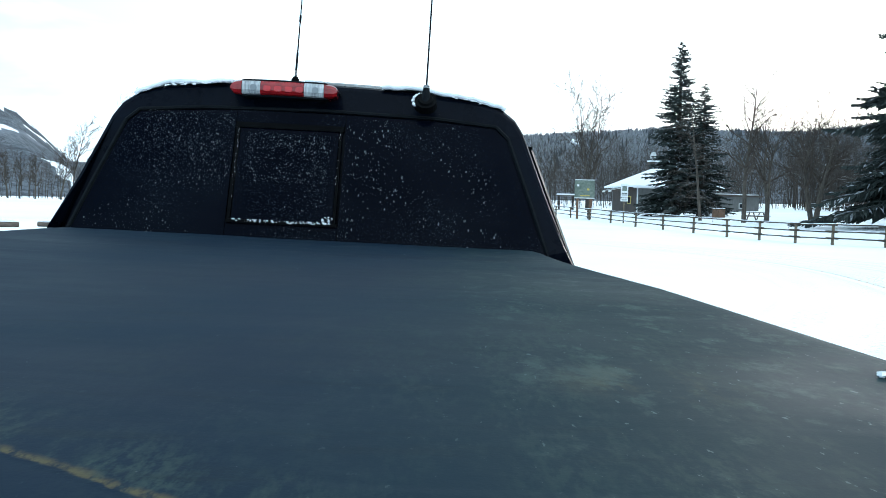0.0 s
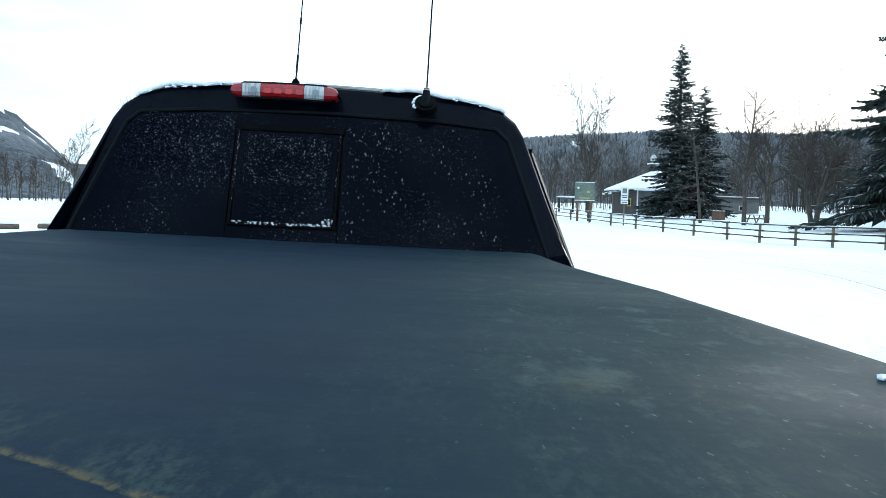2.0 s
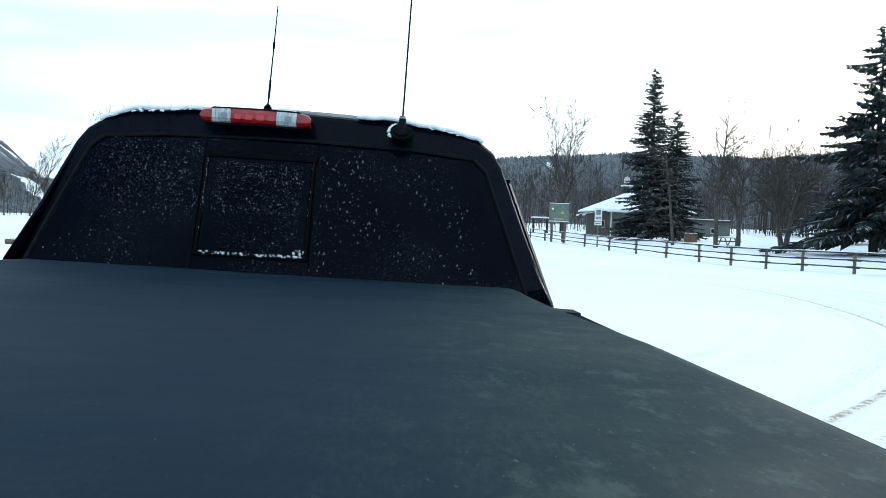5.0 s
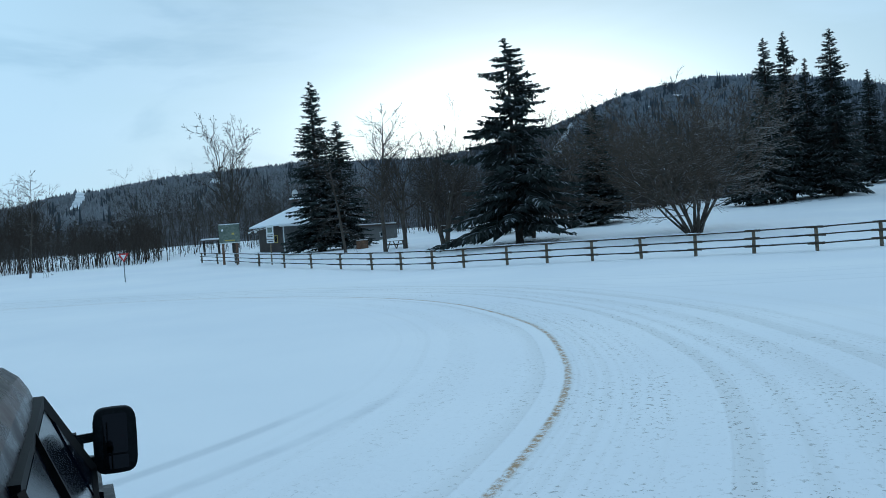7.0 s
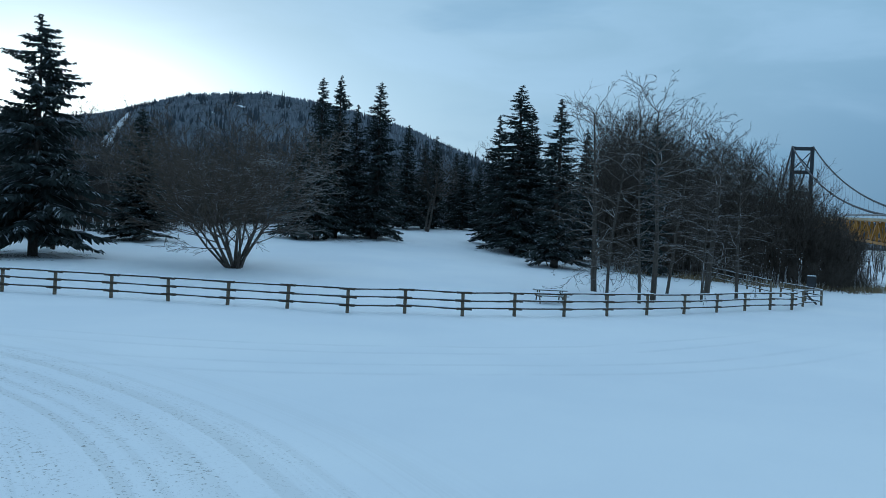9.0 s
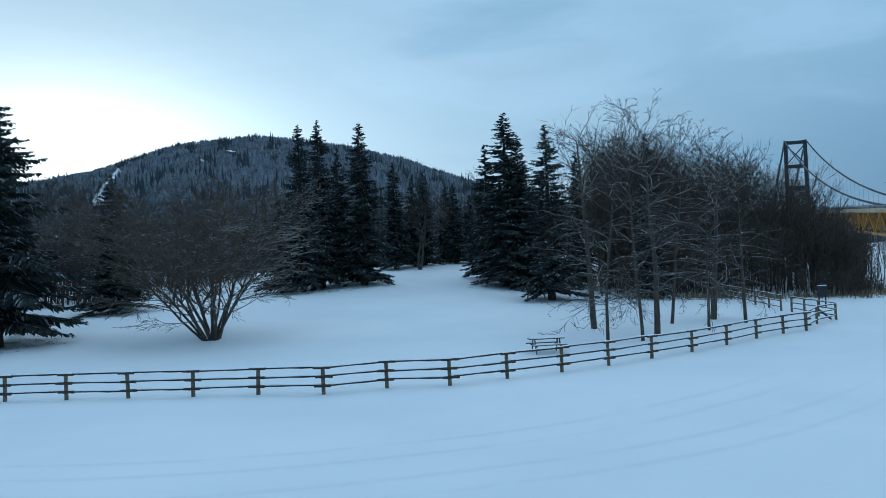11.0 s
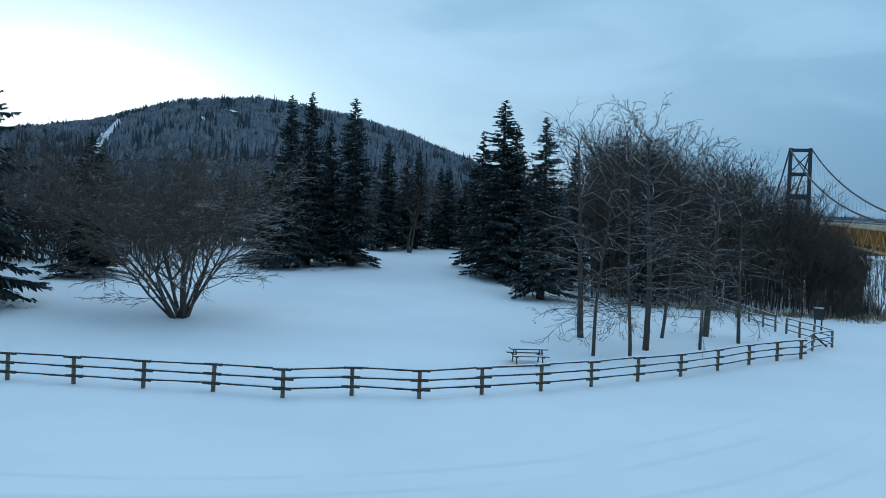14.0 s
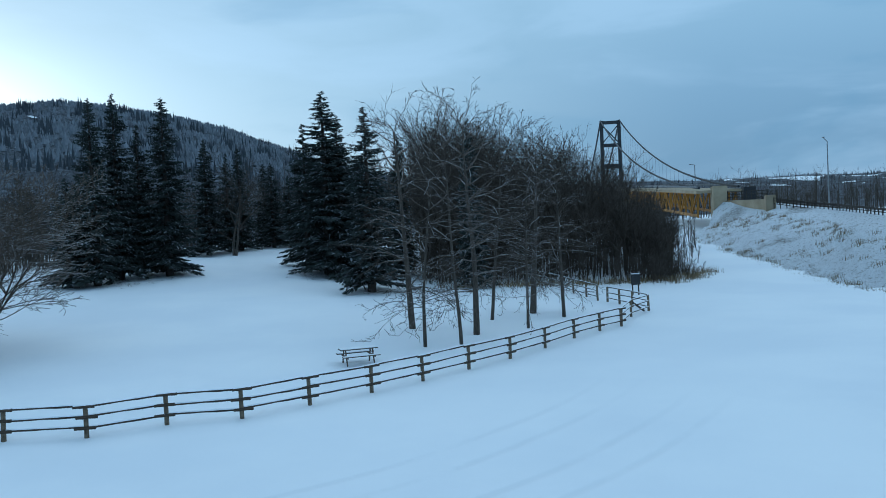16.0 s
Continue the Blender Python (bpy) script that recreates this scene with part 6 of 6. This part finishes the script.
# ---- bridge and embankment ----
def bridge():
    b = thing("suspension_bridge", "suspension bridge with dark tower and yellow deck truss", "bridge")
    ax, ay = 157.6, -14.6      # pier by the bank
    tx, ty = 309.44, 6.11       # tower legs' middle
    d = Vector((tx - ax, ty - ay, 0))
    length = d.length
    d.normalize()
    s = Vector((d.y, -d.x, 0))
    half = 3.35
    deck = lambda k: 10.3 + 7.2 * k - 1.3 * k * k

    def at(k, side, z):
        p = Vector((ax, ay, 0)) + d * (k * length) + s * (side * half)
        return (p.x, p.y, z)

    for side in (-1, 1):
        part("tower_leg", beam(at(1, side, -2), at(1, side * 0.92, 41.5), 0.95, 1.2), STEEL_DARK, b)
    for z, hgt in ((40.8, 1.1), (32.6, 1.2), (25.0, 1.6)):
        part("cross_beam", beam(at(1, -1, z), at(1, 1, z), 1.2, hgt), STEEL_DARK, b)
    part("brace", beam(at(1, -1, 40.4), at(1, 1, 33.0), 0.28, 0.35), STEEL_DARK, b)
    part("brace", beam(at(1.001, 1, 40.4), at(1.001, -1, 33.0), 0.28, 0.35), STEEL_DARK, b)
    n = 30
    for side in (-1, 1):
        bm = bmesh.new()
        cable = lambda k: 11.2 + (41.5 - 11.2) * (0.36 * k + 0.64 * k * k)
        for i in range(n):
            rod(at(i / n, side, cable(i / n)), at((i + 1) / n, side, cable((i + 1) / n)), 0.22, sides=6, bm=bm)
        part("main_cable", bm, STEEL_DARK, b)
        bm = bmesh.new()
        back = lambda k: 41.5 - 62 * k * (1 - 0.45 * k)
        for i in range(10):
            rod(at(1 + i / 20, side, back(i / 20)), at(1 + (i + 1) / 20, side, back((i + 1) / 20)), 0.3, sides=6, bm=bm)
        part("main_cable", bm, STEEL_DARK, b)
        for i in range(3, n):
            k = i / n
            part("hanger", rod(at(k, side, deck(k)), at(k, side, cable(k)), 0.018, sides=4), STEEL_DARK, b)
        for z0 in (0.0, -4.0):
            for i in range(9):
                k0, k1 = 0.01 + i * 0.15, 0.01 + (i + 1) * 0.15
                part("chord", beam(at(k0, side, deck(k0) + z0), at(k1, side, deck(k1) + z0), 0.4, 0.45), YELLOW, b)
        m = 40
        for i in range(m):
            k0, k1 = 0.01 + i / m * 1.3, 0.01 + (i + 1) / m * 1.3
            part("post", beam(at(k0, side, deck(k0) - 4.4), at(k0, side, deck(k0)), 0.25, 0.3), YELLOW, b)
            za, zb = (-4.0, 0.0) if i % 2 else (0.0, -4.0)
            part("diagonal", beam(at(k0, side, deck(k0) + za), at(k1, side, deck(k1) + zb), 0.25, 0.3), YELLOW, b)
        for i in range(9):
            k0, k1 = i * 0.15, (i + 1) * 0.15
            part("parapet", beam(at(k0, side * 1.1, deck(k0) + 1.1), at(k1, side * 1.1, deck(k1) + 1.1), 0.12, 0.2), TIN, b)
    for i in range(9):
        k0, k1 = i * 0.15, (i + 1) * 0.15
        part("deck_slab", beam(at(k0, 0, deck(k0) + 0.2), at(k1, 0, deck(k1) + 0.2), 7.7, 0.5), CONCRETE, b)
    for k in (0.23,):
        lamp = part("lamp_post", rod(at(k, 1.1, deck(k)), at(k, 1.1, deck(k) + 5.4), 0.12, 0.08), TIN, b)
        part("lamp_arm", rod(at(k, 1.1, deck(k) + 5.4), at(k, 0.75, deck(k) + 5.6), 0.07), TIN, lamp)
    part("pier", block(-1.15, -1.2, -2, 1.15, 1.2, 11.4, 0.12, Matrix.Translation((ax, ay, 0)) @ pose(0, 0, 0, 0, 0, 8)), CONCRETE, b, "pale concrete abutment pier")
    return b


bridge()
CREST = [(154.0, -12.4, 4.6), (148.5, -16.8, 5.8), (141.9, -21.0, 6.6), (123.8, -24.6, 5.0), (103.0, -25.3, 4.0), (72.0, -40.0, 3.8), (7.14, -76.21, 5.6)]
FOOT = [(143.0, -7.6, 0.0), (129.5, -9.9, 0.0), (115.0, -12.3, 0.0), (97.4, -14.9, 0.0), (80.5, -16.6, 0.0), (62.0, -24.5, 0.0), (3.97, -54.07, 0.0)]


def embankment():
    m = thing("embankment", "snowy grass-tufted road embankment up to the bridge", "embankment", kind="structure")
    cols = []
    steps = 90
    for i in range(steps + 1):
        t = i / steps * (len(CREST) - 1)
        k = min(int(t), len(CREST) - 2)
        q = t - k
        c = Vector(CREST[k]).lerp(Vector(CREST[k + 1]), q)
        f = Vector(FOOT[k]).lerp(Vector(FOOT[k + 1]), q)
        f.z = gz(f.x, f.y) - 0.3
        out = (c - f)
        out.z = 0
        out.normalize()
        ring = []
        for j in range(15):
            w = j / 14
            p = f.lerp(c, w)
            p.z = f.z + (c.z - f.z) * (w * w * (3 - 2 * w) * 0.55 + w * 0.45) + (noise.fractal(p * 0.35, 1, 2, 4) * 0.5 if 0 < j < 14 else 0)
            ring.append(p)
        level = float(np.interp(t, (0, 1, 2, 3, 4, 5, 6), (8.6, 8.4, 7.6, 6.4, 5.5, 5.6, 5.6)))
        edge_, back, foot2 = c + out * float(np.interp(t, (0, 2, 3, 4), (4.2, 4.6, 8.0, 9.0))), c + out * 18, c + out * 40
        cols.append(ring + [Vector((edge_.x, edge_.y, level)), Vector((back.x, back.y, level)), Vector((foot2.x, foot2.y, -0.5))])
    bm = loft(cols, closed=False)
    for face in bm.faces:
        face.material_index = 0
    bank = part("bank", bm, BANK, m, smooth=True)
    rs = np.random.RandomState(12)
    V, F = [], []
    for _ in range(260):
        c = cols[rs.randint(4, 74)]
        t = rs.choice((rs.uniform(0.0, 2.5), rs.uniform(0.0, 13.0), rs.uniform(9.0, 13.0)))
        p = c[int(t)].lerp(c[int(t) + 1], t - int(t))
        for _ in range(26):
            a, h, k = rs.rand() * 6.283, rs.uniform(0.15, 0.5), len(V)
            x, y = p.x + rs.normal(0, 0.35), p.y + rs.normal(0, 0.35)
            V += [(x - 0.03 * math.cos(a), y - 0.03 * math.sin(a), p.z - 0.25), (x + 0.03 * math.cos(a), y + 0.03 * math.sin(a), p.z - 0.25), (x + rs.normal(0, 0.12), y + rs.normal(0, 0.12), p.z + h)]
            F.append((k, k + 1, k + 2))
    tagged(new("bank_grass", fast_mesh("bank_grass", np.array(V), np.array(F), [GRASS_DRY])), "tufts of dry grass poking through the bank's snow", "grass", kind="stuff")
    road = [[c[15] + Vector((0, 0, 0.03)) + (c[16] - c[15]) * 0.05, c[15] + Vector((0, 0, 0.06)) + (c[16] - c[15]) * 0.95] for c in cols]
    part("road_top", loft([[a, b, b - Vector((0, 0, 0.05)), a - Vector((0, 0, 0.05))] for a, b in road]), ASPHALT_SNOW, m)
    rail = thing("guard_rail", "dark steel guard rail along the embankment road", "guard rail")
    line = [c[15] + (c[16] - c[15]) * 0.04 for c in cols[28:80]]
    bm0, bm1 = bmesh.new(), bmesh.new()
    for a, b in zip(line, line[1:]):
        beam(a + Vector((0, 0, 0.75)), b + Vector((0, 0, 0.75)), 0.08, 0.3, bm0)
        beam(a + Vector((0, 0, 0.4)), b + Vector((0, 0, 0.4)), 0.06, 0.12, bm1)
    part("upper_rail", bm0, RAIL_DARK, rail)
    part("lower_rail", bm1, RAIL_DARK, rail)
    for a in line[::1]:
        part("post", beam(a - Vector((0, 0, 0.2)), a + Vector((0, 0, 0.85)), 0.12, 0.12), RAIL_DARK, rail)
    wall = thing("wing_wall", "low pale concrete wing wall with steel railing", "wall")
    a, b = Vector((156.6, -15.9, 0)), Vector((145.4, -20.6, 0))
    part("wall", beam(a + Vector((0, 0, 7.4)), b + Vector((0, 0, 7.2)), 0.5, 2.8), CONCRETE, wall)
    for z in (9.3, 9.8, 10.3):
        part("rail", beam(a + Vector((0, 0, z)), b + Vector((0, 0, z - 0.3)), 0.08, 0.1), RAIL_DARK, wall)
    for i in range(9):
        p = a.lerp(b, i / 8)
        part("post", block(p.x - 0.06, p.y - 0.06, 8.5, p.x + 0.06, p.y + 0.06, 10.4 - i * 0.035), RAIL_DARK, wall)
    part("end_pillar", block(-0.75, -0.75, 4.4, 0.75, 0.75, 9.2, 0.06, Matrix.Translation((144.9, -20.9, 0))), CONCRETE, wall)
    c = Vector((136.5, -25.6, 0))
    for z in (0.5, 0.95, 1.4):
        part("rail", beam(b + Vector((0, 0, 7.5 + z)), c + Vector((0, 0, 6.2 + z)), 0.08, 0.1), RAIL_DARK, wall)
    for i in range(1, 8):
        p = b.lerp(c, i / 7)
        z = 7.5 - 1.3 * i / 7
        part("post", block(p.x - 0.06, p.y - 0.06, z - 1.4, p.x + 0.06, p.y + 0.06, z + 1.45), RAIL_DARK, wall)
    part("sign_box", block(-1.0, -0.3, 7.6, 1.0, 0.3, 11.0, 0.03, Matrix.Translation((156.8, -19.5, 0)) @ pose(0, 0, 0, 0, 0, 100)), SIGN_DARK, wall)
    lamp = thing("street_lamp", "tall steel street lamp on the embankment road", "street lamp", at=pose(140.2, -28.4, 6.4))
    part("pole", rod((0, 0, 0), (0, 0, 10.3), 0.12, 0.07), TIN, lamp)
    part("arm", rod((0, 0, 10.3), (-1.5, 0.9, 10.8), 0.06), TIN, lamp)
    part("lamp_head", block(-2.1, 0.75, 10.72, -1.4, 1.05, 10.86, 0.03), TIN, lamp)


embankment()
for x, y, s, turn in ((-16.0, 38.0, 1.0, 20), (-14.0, 39.5, 0.8, -10)):
    log_ = thing("log", "short brown log lying on the snow", "log", "loose logs", at=pose(x, y, gz(x, y) + 0.12, 0, 0, turn))
    part("wood", rod((-0.9 * s, 0, 0), (0.9 * s, 0, 0), 0.16 * s, 0.13 * s, 9), PLANK, log_)
    part("snow_cap", block(-0.7 * s, -0.08, 0.1, 0.7 * s, 0.08, 0.2 * s, 0.03), SNOW, log_)
clod = thing("stone", "small dark stone lying on the snow", "stone", at=pose(10.06, 1.9, gz(10.06, 1.9) + 0.02))
bm = bmesh.new()
bmesh.ops.create_icosphere(bm, subdivisions=2, radius=0.035)
for v in bm.verts:
    v.co *= 1 + 0.35 * noise.noise(v.co * 14)
    v.co.z *= 0.6
part("rock", bm, RAIL_DARK, clod)
